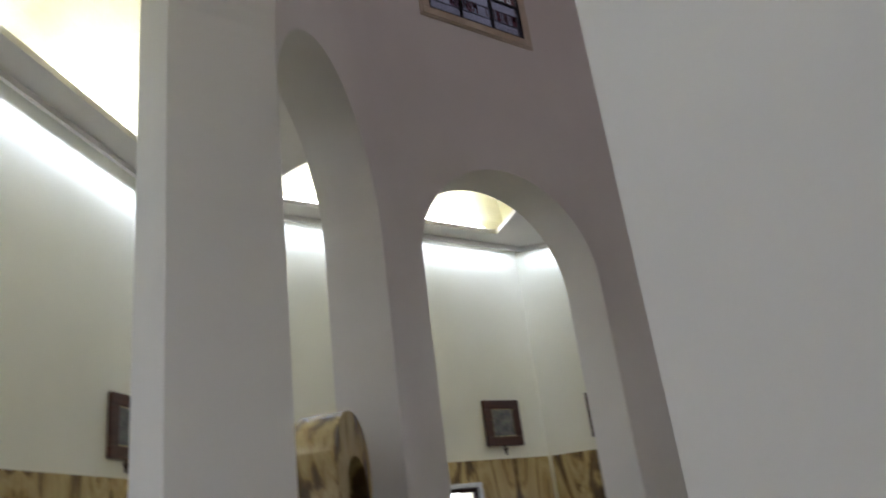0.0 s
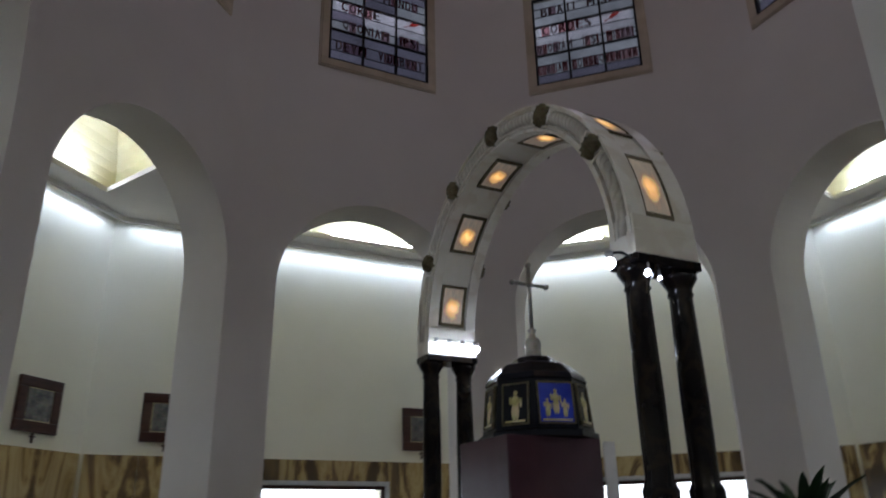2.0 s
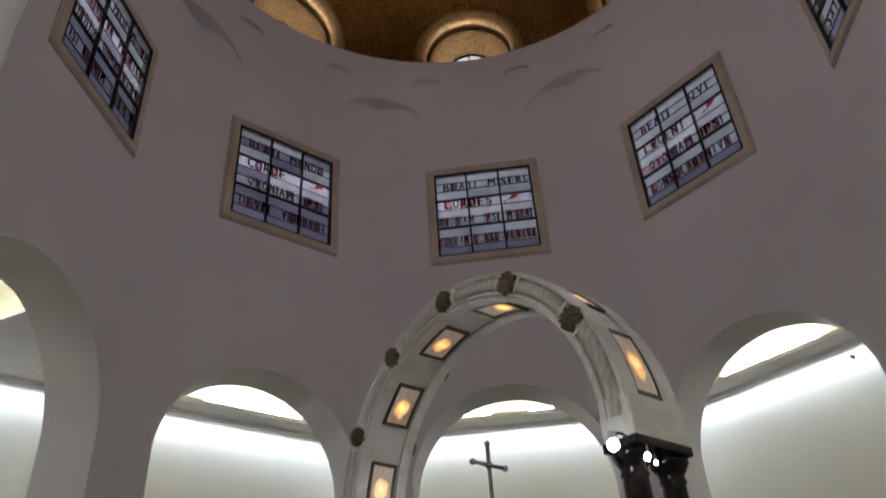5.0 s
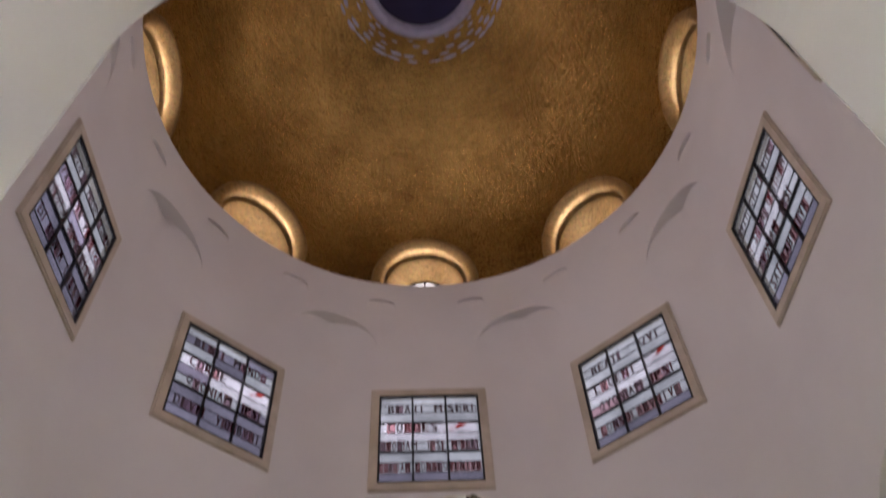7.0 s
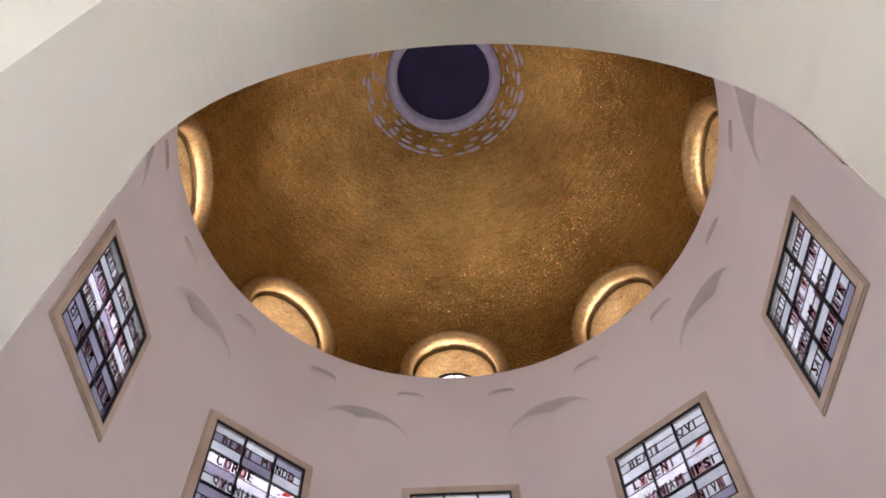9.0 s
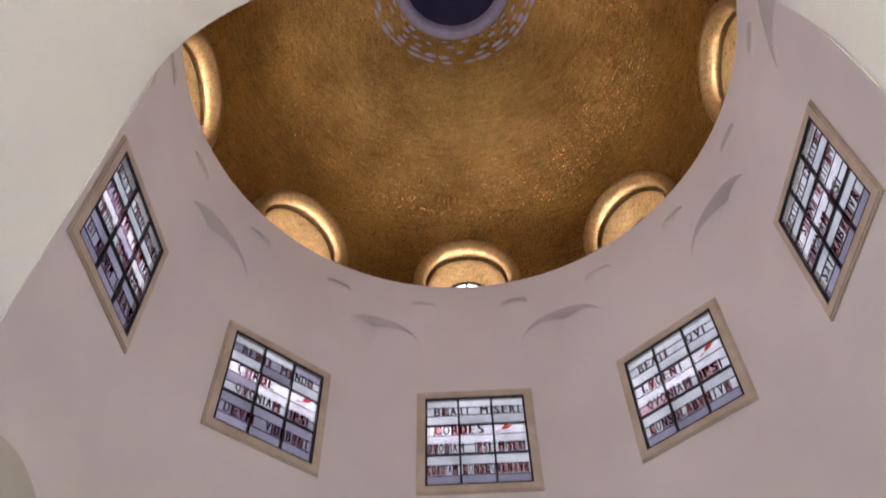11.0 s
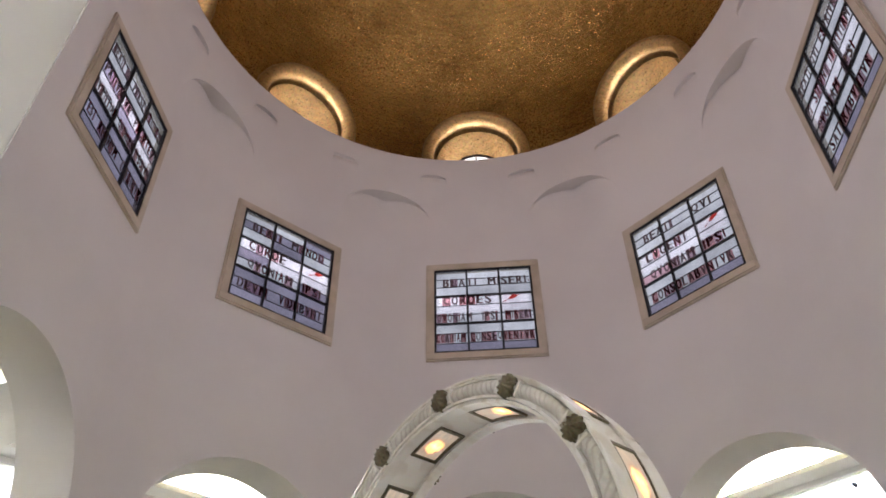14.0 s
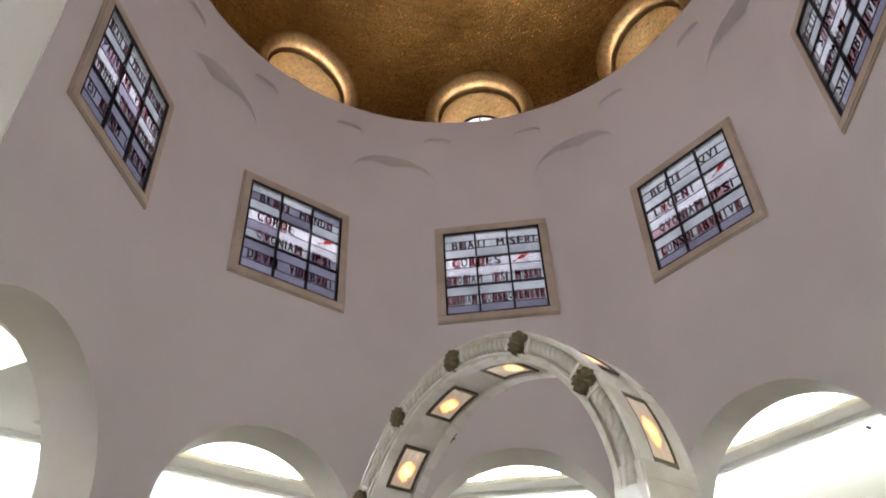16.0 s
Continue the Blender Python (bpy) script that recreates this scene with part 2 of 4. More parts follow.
PURPLE = mat("purple_brown_lacquer", (0.042, 0.016, 0.024), 0.26, second=(0.054, 0.022, 0.031), scale=4, grain=50, bump=0.03, fine=0.1, gloss=0.2)
BRONZE = mat("aged_bronze", (0.10, 0.08, 0.045), 0.45, 0.8, second=(0.17, 0.145, 0.085), scale=25, grain=90, bump=0.3, fine=0.3)
BLACK = mat("black_enamel", (0.007, 0.007, 0.011), 0.2, 0.0, second=(0.011, 0.012, 0.017), scale=6, gloss=0.22)
SILVER = mat("silver", (0.26, 0.25, 0.23), 0.28, 0.95, second=(0.42, 0.40, 0.36), scale=12, fine=0.15)
GILT = mat("gilt_relief", (0.42, 0.34, 0.14), 0.4, 0.7, second=(0.62, 0.56, 0.34), scale=18, fine=0.3)
ENAMEL = mat("blue_enamel", (0.02, 0.035, 0.42), 0.25, second=(0.03, 0.06, 0.55), scale=8)
LINEN = mat("white_linen", (0.66, 0.66, 0.67), 0.95, second=(0.74, 0.74, 0.75), scale=10, grain=220, bump=0.25, fine=0.06)
WALNUT = mat("dark_walnut", (0.030, 0.010, 0.006), 0.4, second=(0.058, 0.020, 0.011), scale=5, grain=60, gloss=0.3, stretch=(1, 1, 6), fine=0.2)
PRINT = mat("faded_print", (0.045, 0.05, 0.05), 0.5, second=(0.17, 0.16, 0.14), scale=14, detail=8, grain=40, fine=0.4)
STEEL = mat("brushed_aluminium", (0.45, 0.45, 0.46), 0.35, 0.9, second=(0.55, 0.55, 0.56), scale=20)
LEAF = mat("dark_green_leaf", (0.009, 0.026, 0.011), 0.4, second=(0.022, 0.052, 0.018), scale=9, fine=0.2, gloss=0.35)
POT = mat("white_glazed_pot", (0.62, 0.60, 0.56), 0.3, second=(0.70, 0.68, 0.64), scale=4)
SOIL = mat("potting_soil", (0.03, 0.02, 0.014), 0.95, second=(0.06, 0.04, 0.028), scale=20)
TILE = mat("floor_stone", (0.15, 0.125, 0.095), 0.35, second=(0.22, 0.185, 0.145), scale=2, grain=50, random_shift=True)
PANE = glass("milky_grey_pane", (0.78, 0.80, 0.825), 0.1)
PANE_ROSE = glass("pale_rose_pane", (0.88, 0.72, 0.77), 0.1)
LETTER_DARK = mat("dark_brown_glass_paint", (0.02, 0.008, 0.012), 0.5, second=(0.05, 0.012, 0.02), scale=9)
LETTER_RED = glass("ruby_letter_glass", (0.34, 0.075, 0.085), 0.3)
# mauve glass, its tint darkened for the dimmer sky behind side and lowest panes
PANE_DIM = glass("dim_sky_mauve_pane", (0.54, 0.53, 0.60), 0.1)
RUBY = glass("rose_red_pane", (0.90, 0.66, 0.67), 0.1)
SPRIG = glass("ruby_sprig_glass", (0.75, 0.12, 0.10), 0.2)
SKY_PANE = glow("hazy_sky", (0.94, 0.96, 1.0), 0.72)
SKY_DOME = glow("bright_sky", (1.0, 0.97, 0.92), 1.8)
DAY = glow("daylight_outside", (0.95, 0.98, 1.0), 9.0)
TUBE_GLOW = glow("fluorescent_tube", (0.96, 0.98, 1.0), TUBE)
LAMP_GLOW = glow("lamp_glass", (0.86, 0.92, 1.0), 110.0)


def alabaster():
    """Thin amber alabaster lit from behind: the hidden lamp's bright spot is painted into the emission."""
    m = glow("painted_glow_alabaster", (1, 0.5, 0.12), 1.0)
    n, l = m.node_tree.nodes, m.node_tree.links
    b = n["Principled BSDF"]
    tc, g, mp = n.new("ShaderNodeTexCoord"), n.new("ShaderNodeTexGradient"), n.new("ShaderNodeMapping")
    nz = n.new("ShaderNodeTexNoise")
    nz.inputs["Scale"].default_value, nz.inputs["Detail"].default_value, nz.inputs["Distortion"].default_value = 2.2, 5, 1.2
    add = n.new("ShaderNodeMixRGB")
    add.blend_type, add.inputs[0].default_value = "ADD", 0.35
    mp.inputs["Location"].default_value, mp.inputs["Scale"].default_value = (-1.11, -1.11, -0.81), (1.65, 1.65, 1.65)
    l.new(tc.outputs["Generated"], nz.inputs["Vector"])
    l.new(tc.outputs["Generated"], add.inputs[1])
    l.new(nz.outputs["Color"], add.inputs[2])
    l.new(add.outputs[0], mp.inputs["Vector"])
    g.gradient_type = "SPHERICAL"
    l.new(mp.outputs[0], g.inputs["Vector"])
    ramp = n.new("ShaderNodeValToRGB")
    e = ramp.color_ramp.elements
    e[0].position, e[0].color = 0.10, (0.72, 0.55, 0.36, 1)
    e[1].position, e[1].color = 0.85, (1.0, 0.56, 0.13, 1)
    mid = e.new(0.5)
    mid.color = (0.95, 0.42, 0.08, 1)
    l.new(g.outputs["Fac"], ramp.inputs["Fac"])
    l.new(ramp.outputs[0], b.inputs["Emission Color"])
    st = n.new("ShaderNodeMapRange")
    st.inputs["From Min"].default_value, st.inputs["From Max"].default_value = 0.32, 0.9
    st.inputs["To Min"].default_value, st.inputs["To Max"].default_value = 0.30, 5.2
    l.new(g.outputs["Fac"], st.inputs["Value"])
    # grain of the stone across the painted glow
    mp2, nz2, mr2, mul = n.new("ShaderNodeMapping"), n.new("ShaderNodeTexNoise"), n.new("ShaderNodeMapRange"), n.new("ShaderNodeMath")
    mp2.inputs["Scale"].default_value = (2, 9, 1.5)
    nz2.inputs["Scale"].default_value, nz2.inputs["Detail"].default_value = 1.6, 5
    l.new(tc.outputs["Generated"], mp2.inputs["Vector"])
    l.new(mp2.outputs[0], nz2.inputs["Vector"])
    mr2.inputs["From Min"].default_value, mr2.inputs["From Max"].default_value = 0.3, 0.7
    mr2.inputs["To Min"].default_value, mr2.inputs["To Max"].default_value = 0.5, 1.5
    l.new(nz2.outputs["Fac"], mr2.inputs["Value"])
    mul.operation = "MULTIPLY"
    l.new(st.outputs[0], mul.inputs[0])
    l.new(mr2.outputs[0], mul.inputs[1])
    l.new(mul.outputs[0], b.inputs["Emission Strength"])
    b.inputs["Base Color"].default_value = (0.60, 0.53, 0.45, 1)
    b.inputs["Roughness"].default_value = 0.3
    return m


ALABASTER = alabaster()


# ---- mesh helpers ----
def mesh(name, bm, material, smooth=False):
    bmesh.ops.recalc_face_normals(bm, faces=bm.faces[:])
    me = bpy.data.meshes.new(name)
    bm.to_mesh(me)
    bm.free()
    for mt in (material if isinstance(material, (list, tuple)) else [material]):
        me.materials.append(mt)
    if smooth:
        for p in me.polygons:
            p.use_smooth = True
    return me


def part(name, bm, material, parent, label="", smooth=False, m=None):
    ob = new(name, mesh(name, bm, material, smooth))
    ob.parent = parent
    if m is not None:
        ob.matrix_local = m
    if label:
        ob["label"] = label
    return ob


def share(name, me, parent, m):
    ob = new(name, me)
    ob.parent, ob.matrix_local = parent, m
    return ob


def empty(name, m=None):
    ob = new(name)
    if m is not None:
        ob.matrix_basis = m
    return ob


def box(x0, x1, y0, y1, z0, z1, bevel=0.0, bm=None):
    """An upright block, added to bm."""
    own = bmesh.new()
    bmesh.ops.create_cube(own, size=1, matrix=Matrix.Translation(((x0 + x1) / 2, (y0 + y1) / 2, (z0 + z1) / 2))
                          @ Matrix.Diagonal((abs(x1 - x0), abs(y1 - y0), abs(z1 - z0), 1)))
    if bevel:
        bmesh.ops.bevel(own, geom=own.edges[:], offset=bevel, segments=2, affect="EDGES", profile=0.6)
    if bm is None:
        return own
    tmp = bpy.data.meshes.new("tmp")
    own.to_mesh(tmp)
    own.free()
    bm.from_mesh(tmp)
    bpy.data.meshes.remove(tmp)
    return bm


def lathe(profile, steps=32, centre=(0, 0), bm=None, start=0.0, sweep=360.0, caps=True):
    """A turned body from (radius, z) pairs."""
    bm = bm or bmesh.new()
    closed = sweep >= 360
    count = steps if closed else steps + 1
    rings = []
    for r, z in profile:
        rings.append([bm.verts.new((centre[0] + r * math.cos(radians(start + sweep * i / steps)),
                                    centre[1] + r * math.sin(radians(start + sweep * i / steps)), z)) for i in range(count)])
    for a, b in zip(rings, rings[1:]):
        for i in range(count if closed else count - 1):
            j = (i + 1) % count
            bm.faces.new((a[i], a[j], b[j], b[i]))
    if closed and caps:
        for ring, (r, z) in ((rings[0], profile[0]), (rings[-1], profile[-1])):
            if r > 1e-4:
                bm.faces.new(ring)
    return bm


def arch_band(r0, r1, y0, y1, zc, a0=0.0, a1=180.0, steps=48, bm=None, bevel=0.0):
    """A curved block in the x-z plane round (0, zc), between two radii and two depths."""
    bm = bm or bmesh.new()
    loops = []
    for i in range(steps + 1):
        a = radians(a0 + (a1 - a0) * i / steps)
        c, s = math.cos(a), math.sin(a)
        loops.append([bm.verts.new((r * c, y, zc + r * s)) for r, y in ((r0, y0), (r1, y0), (r1, y1), (r0, y1))])
    for p, q in zip(loops, loops[1:]):
        for k in range(4):
            bm.faces.new((p[k], p[(k + 1) % 4], q[(k + 1) % 4], q[k]))
    bm.faces.new(loops[0])
    bm.faces.new(loops[-1])
    return bm


def tube(points, radius, steps=8, bm=None, taper=None):
    bm = bm or bmesh.new()
    rings = []
    pts = [Vector(p) for p in points]
    for i, p in enumerate(pts):
        d = (pts[min(i + 1, len(pts) - 1)] - pts[max(i - 1, 0)]).normalized()
        s = d.cross(Vector((0.31, 0.17, 0.93))).normalized()
        t = d.cross(s)
        r = radius * (taper[i] if taper else 1)
        rings.append([bm.verts.new(p + r * (s * math.cos(2 * math.pi * k / steps) + t * math.sin(2 * math.pi * k / steps))) for k in range(steps)])
    for a, b in zip(rings, rings[1:]):
        for k in range(steps):
            bm.faces.new((a[k], a[(k + 1) % steps], b[(k + 1) % steps], b[k]))
    bm.faces.new(rings[0])
    bm.faces.new(rings[-1])
    return bm


def filled(loops, y, bm):
    """A flat upright face at depth y, bounded by the loops of (x, z); the later loops are holes. Returns the rings of vertices."""
    rings, edges = [], []
    for loop in loops:
        vs = [bm.verts.new((x, y, z)) for x, z in loop]
        rings.append(vs)
        edges += [bm.edges.new((vs[i], vs[(i + 1) % len(vs)])) for i in range(len(vs))]
    bmesh.ops.triangle_fill(bm, use_beauty=True, use_dissolve=False, edges=edges)
    return rings


def bridge(bm, a, b, closed=True):
    n = len(a)
    for i in range(n if closed else n - 1):
        j = (i + 1) % n
        bm.faces.new((a[i], a[j], b[j], b[i]))


# ---- the octagon: eight arched walls with a window each ----
def arch_wall():
    """One side of the octagon, 0.45 m thick, with its round arch and its window opening."""
    bm = bmesh.new()
    hw = WIN_W / 2 + 0.02
    hole = [(-hw, WIN_0 - 0.02), (hw, WIN_0 - 0.02), (hw, WIN_1 + 0.02), (-hw, WIN_1 + 0.02)]
    arc = [(ARCH_W * math.cos(radians(180 * i / 40)), SPRING + ARCH_W * math.sin(radians(180 * i / 40))) for i in range(41)]
    sides = []
    for y in (AP, APO):
        w = y * T8
        outline = [(-w, 0), (-w, DRUM), (w, DRUM), (w, 0), (ARCH_W, 0)] + arc + [(-ARCH_W, 0)]
        sides.append(filled([outline, hole], y, bm))
    n = len(sides[0][0])
    for i in range(n):
        if i in (0, 2):
            continue
        j = (i + 1) % n
        bm.faces.new((sides[0][0][i], sides[0][0][j], sides[1][0][j], sides[1][0][i]))
    bridge(bm, sides[0][1], sides[1][1])
    return mesh("arch_wall", bm, PLASTER)


wall_mesh = arch_wall()


def corner_radius(f, reach):
    """Distance from the axis to the octagon's face, f radians off a corner, with the corner rounded over the given reach."""
    half = radians(22.5)
    f = abs(f)
    flat = AP / math.cos(half - f)
    if AP * T8 - AP * math.tan(half - f) >= reach:
        return flat
    rad = reach / math.tan(half)
    cy = (AP - rad) / math.cos(half)
    return cy * math.cos(f) + math.sqrt(max(0.0, rad * rad - (cy * math.sin(f)) ** 2))


def drum_wall():
    """The top of one side, between two wall centres: the rounded corner runs up under a small arch, over which the plaster
    goes on as a round drum; two little hollows follow below the rim."""
    bm = bmesh.new()
    cols = 192
    quarter, eighth = radians(11.25), radians(3.5)

    def blend(z):
        f = min(1.0, max(0.0, (z - DRUM) / (RIM - 0.15 - DRUM)))
        return f * f * (3 - 2 * f)

    def outer_r(f, z):
        base = corner_radius(max(abs(f), quarter), 0.0)
        return base + (RIM_R - base) * blend(z)

    grid = []
    for i in range(cols + 1):
        f = radians(-22.5 + 45 * i / cols)
        u = min(1.0, abs(f) / quarter)
        arch = 8.02 + 0.585 * math.sqrt(max(0.0, 1 - u ** 2.2))
        w = min(1.0, abs(abs(f) - quarter) / eighth)
        little = 8.93 + 0.10 * math.sqrt(max(0.0, 1 - w ** 2.2))
        line = []
        for j in range(15):
            z = DRUM + (arch - DRUM) * j / 14
            reach = 0.28 - 0.22 * min(1.0, max(0.0, (z - 7.75) / 0.75))
            r = corner_radius(f, reach) if u < 1 else outer_r(f, z)
            if u < 1:
                r = max(r - 0.030 * u ** 3 * blend(z), outer_r(f, z))
            line.append((r, z + 0.01 * (1 - u) * (j == 14)))
        for j in range(9):
            z = arch + (little - 0.14 - arch) * j / 9
            line.append((outer_r(f, z), z))
        for j in range(9):
            z = little - 0.14 + 0.14 * j / 8
            line.append((outer_r(f, z) + 0.055 * math.sqrt(max(0.0, 1 - w ** 2)) * (j / 8) ** 1.5, z))
        for j in range(7):
            z = little + (RIM - little) * j / 6
            line.append((outer_r(f, z), z))
        line += [(3.40, RIM), (3.40, DRUM)]
        grid.append([bm.verts.new((-r * math.sin(f), r * math.cos(f), z)) for r, z in line])
    for p, q in zip(grid, grid[1:]):
        for j in range(len(p) - 1):
            bm.faces.new((p[j], q[j], q[j + 1], p[j + 1]))
    bmesh.ops.remove_doubles(bm, verts=bm.verts[:], dist=0.0004)
    bmesh.ops.dissolve_degenerate(bm, edges=bm.edges[:], dist=0.0002)
    me = mesh("drum_wall", bm, PLASTER, True)
    me.set_sharp_from_angle(angle=radians(38))
    return me


drum_mesh = drum_wall()
walls = []
for k, a in enumerate(AISLES):
    ob = tagged(new("wall_%d" % (k + 1), wall_mesh), "white plastered octagon wall with a round arch", "wall", kind="structure")
    ob.matrix_basis = pose(0, 0, 0, 0, 0, a)
    walls.append(ob)
    share("drum_wall", drum_mesh, ob, pose(0, 0, 0, 0, 0, 22.5))


def corner_fillet():
    """Plaster rounded into the corner between two walls; it dies out above the stone."""
    bm = bmesh.new()
    half = radians(22.5)
    levels = [(1.66, 0.02), (1.80, 0.14), (2.05, 0.27), (4.0, 0.28), (6.0, 0.28), (DRUM, 0.28)]
    rows = []
    for z, reach in levels:
        rad = reach / math.tan(half)
        cy = AP / math.cos(half) - rad / math.cos(half)
        rows.append([bm.verts.new((-(rad - 0.0006) * math.sin(half * f), cy + (rad - 0.0006) * math.cos(half * f), z)) for f in [-1 + i / 6 for i in range(13)]])
    for p, q in zip(rows, rows[1:]):
        bridge(bm, p, q, closed=False)
    return mesh("rounded_corner", bm, PLASTER, True)


fillet_mesh = corner_fillet()
for ob in walls:
    share("rounded_corner", fillet_mesh, ob, pose(0, 0, 0, 0, 0, 22.5))

# ---- dome ----
DOME_R, DOME_H, DOME_Z = 3.22, 3.36, RIM
OCULUS = 0.81
DW_Z, DW_IN, DW_OUT = 9.54, 0.54, 0.78


def dome_shell():
    """The gilded half-ellipsoid, open at the oculus and at eight arched windows."""
    end = math.acos(OCULUS / DOME_R)
    na, ne = 320, 56
    verts, faces = [], []
    for j in range(ne + 1):
        e = end * j / ne
        for i in range(na):
            a = 2 * math.pi * i / na
            verts.append((DOME_R * math.cos(e) * math.sin(a), DOME_R * math.cos(e) * math.cos(a), DOME_Z + DOME_H * math.sin(e)))
    for j in range(ne):
        for i in range(na):
            q = (j * na + i, j * na + (i + 1) % na, (j + 1) * na + (i + 1) % na, (j + 1) * na + i)
            c = sum((Vector(verts[k]) for k in q), Vector()) / 4
            az = math.atan2(c.x, c.y)
            az -= round(az / (math.pi / 4)) * math.pi / 4
            s = math.hypot(c.x, c.y) * math.sin(az)
            if math.hypot(s, max(0.0, c.z - DW_Z)) < (DW_IN + DW_OUT) / 2:
                continue
            faces.append(q)
    me = bpy.data.meshes.new("dome")
    me.from_pydata(verts, [], faces)
    me.materials.append(GOLD)
    for p in me.polygons:
        p.use_smooth = True
    return me


dome = tagged(new("dome", dome_shell()), "gold mosaic dome with a dark blue oculus", "dome", kind="structure")
part("rim_ledge", lathe([(RIM_R + 0.012, RIM + 0.003), (3.6, RIM + 0.003), (3.6, RIM - 0.1)], 96, caps=False), PLASTER, dome, "white plaster ledge")
# unseen shell added round the dome, keeps stray sky light out
part("outer_shell", lathe([(4.9, 9.0), (4.7, 10.4), (3.9, 12.2), (2.6, 13.4), (1.0, 14.0), (0.001, 14.0)], 48, caps=False), PLASTER, dome)
zo = DOME_Z + DOME_H * math.sin(math.acos(OCULUS / DOME_R))
part("oculus_ring", lathe([(0.86, zo - 0.02), (0.84, zo - 0.05), (0.735, zo - 0.045), (0.715, zo - 0.02), (0.70, zo + 0.12)], 72, caps=False), LAVENDER, dome, "lavender ring of the oculus", True)
part("oculus_disc", lathe([(0.74, zo + 0.11), (0.6, zo + 0.22), (0.35, zo + 0.30), (0.001, zo + 0.33)], 72, caps=False), NAVY, dome, "night blue disc", True)
# dashes of lavender tesserae in rings below the oculus
bm = bmesh.new()
rng = random.Random(5)
for ring, (rr, count) in enumerate(((0.90, 22), (0.97, 24), (1.05, 20), (1.12, 26), (1.19, 26))):
    for i in range(count):
        if rng.random() < 0.2:
            continue
        a0 = 2 * math.pi * (i + rng.random() * 0.5) / count
        da = rng.uniform(0.10, 0.19) * (1.2 if ring > 2 else 0.8)
        th = rng.uniform(0.010, 0.022) * (1.4 if ring > 2 else 1)
        pts = []
        for k in range(4):
            a = a0 + da * k / 3
            row = []
            for r in (rr - th * math.sin(math.pi * (k + 0.4) / 3.8), rr + th * math.sin(math.pi * (k + 0.4) / 3.8)):
                z = DOME_Z + DOME_H * math.sin(math.acos(r / DOME_R)) - 0.008
                row.append(bm.verts.new((r * math.sin(a), r * math.cos(a), z)))
            pts.append(row)
        for p, q in zip(pts, pts[1:]):
            bm.faces.new((p[0], p[1], q[1], q[0]))
part("mosaic_dashes", bm, LAVENDER, dome, "lavender mosaic dashes")


def dome_window():
    th = empty("dome_window")
    ring = bmesh.new()
    steps, seg = 40, 12
    loops = []
    for i in range(steps + 1):
        a = radians(-11 + 202 * i / steps)
        row = []
        for k in range(seg):
            b = 2 * math.pi * k / seg
            r = 0.675 + 0.088 * math.cos(b)
            row.append(ring.verts.new((r * math.cos(a), 3.13 + 0.14 * math.sin(b) - 0.07 * math.sin(a), DW_Z + r * math.sin(a))))
        loops.append(row)
    for p, q in zip(loops, loops[1:]):
        bridge(ring, p, q)
    part("archivolt", ring, GOLD_PALE, th, "rounded gold mosaic band", True)
    reveal = bmesh.new()
    rows = []
    for y, r in ((3.12, 0.60), (3.30, 0.595), (3.30, 0.55), (3.17, 0.54), (3.20, 0.52), (3.34, 0.44), (3.46, 0.365)):
        rows.append([reveal.verts.new((r * math.cos(radians(-20 + 220 * i / 32)), y, DW_Z + r * math.sin(radians(-20 + 220 * i / 32)))) for i in range(33)])
    for p, q in zip(rows, rows[1:]):
        bridge(reveal, p, q, closed=False)
    part("reveal", reveal, GOLD_PALE, th, "gold mosaic reveal")
    part("sill", box(-0.6, 0.6, 3.3, 3.6, 9.375, 9.40), PLASTER, th)
    frame_bm = arch_band(0.335, 0.375, 3.452, 3.475, DW_Z, 0, 180, 28)
    box(-0.012, 0.012, 3.455, 3.47, 9.40, DW_Z + 0.34, bm=frame_bm)
    part("window_frame", frame_bm, LEAD, th)
    part("daylight", box(-0.42, 0.42, 3.52, 3.53, 9.36, 9.96), SKY_DOME, th, "bright sky behind the dome window")
    return th


first = tagged(dome_window(), "arched dome window with gold mosaic reveal", "window", "dome windows", "structure")
for a in AISLES[1:]:
    copy_thing(first, pose(0, 0, 0, 0, 0, a))


# ---- drum windows ----
GLYPHS = {}


def glyph(ch, material):
    """One capital of the built-in font as a thin solid, 1 wide and 1 high, shared by all windows."""
    key = (ch, material.name)
    if key not in GLYPHS:
        cu = bpy.data.curves.new("letter", "FONT")
        cu.body, cu.size, cu.extrude, cu.resolution_u = ch, 1.0, 0.012, 3
        tmp = bpy.data.objects.new("letter", cu)
        scene.collection.objects.link(tmp)
        bpy.context.view_layer.update()
        me = bpy.data.meshes.new_from_object(tmp)
        bpy.data.objects.remove(tmp)
        bold = bmesh.new()
        for k in range(4):
            first_new = len(bold.verts)
            bold.from_mesh(me)
            bold.verts.ensure_lookup_table()
            for q in bold.verts[first_new:]:
                q.co += Vector((0.028 * k, 0.0, 0.0008 * k))
        bold.to_mesh(me)
        bold.free()
        xs, ys = [q.co.x for q in me.vertices], [q.co.y for q in me.vertices]
        x0, dx = min(xs), max(0.12, max(xs) - min(xs))
        y0, dy = (min(ys), max(ys) - min(ys)) if ch != "-" else (0.0, 0.7)
        for q in me.vertices:
            q.co.x, q.co.y = (q.co.x - x0) / dx, (q.co.y - y0) / dy
        me.materials.clear()
        me.materials.append(material)
        GLYPHS[key] = me
    return GLYPHS[key]


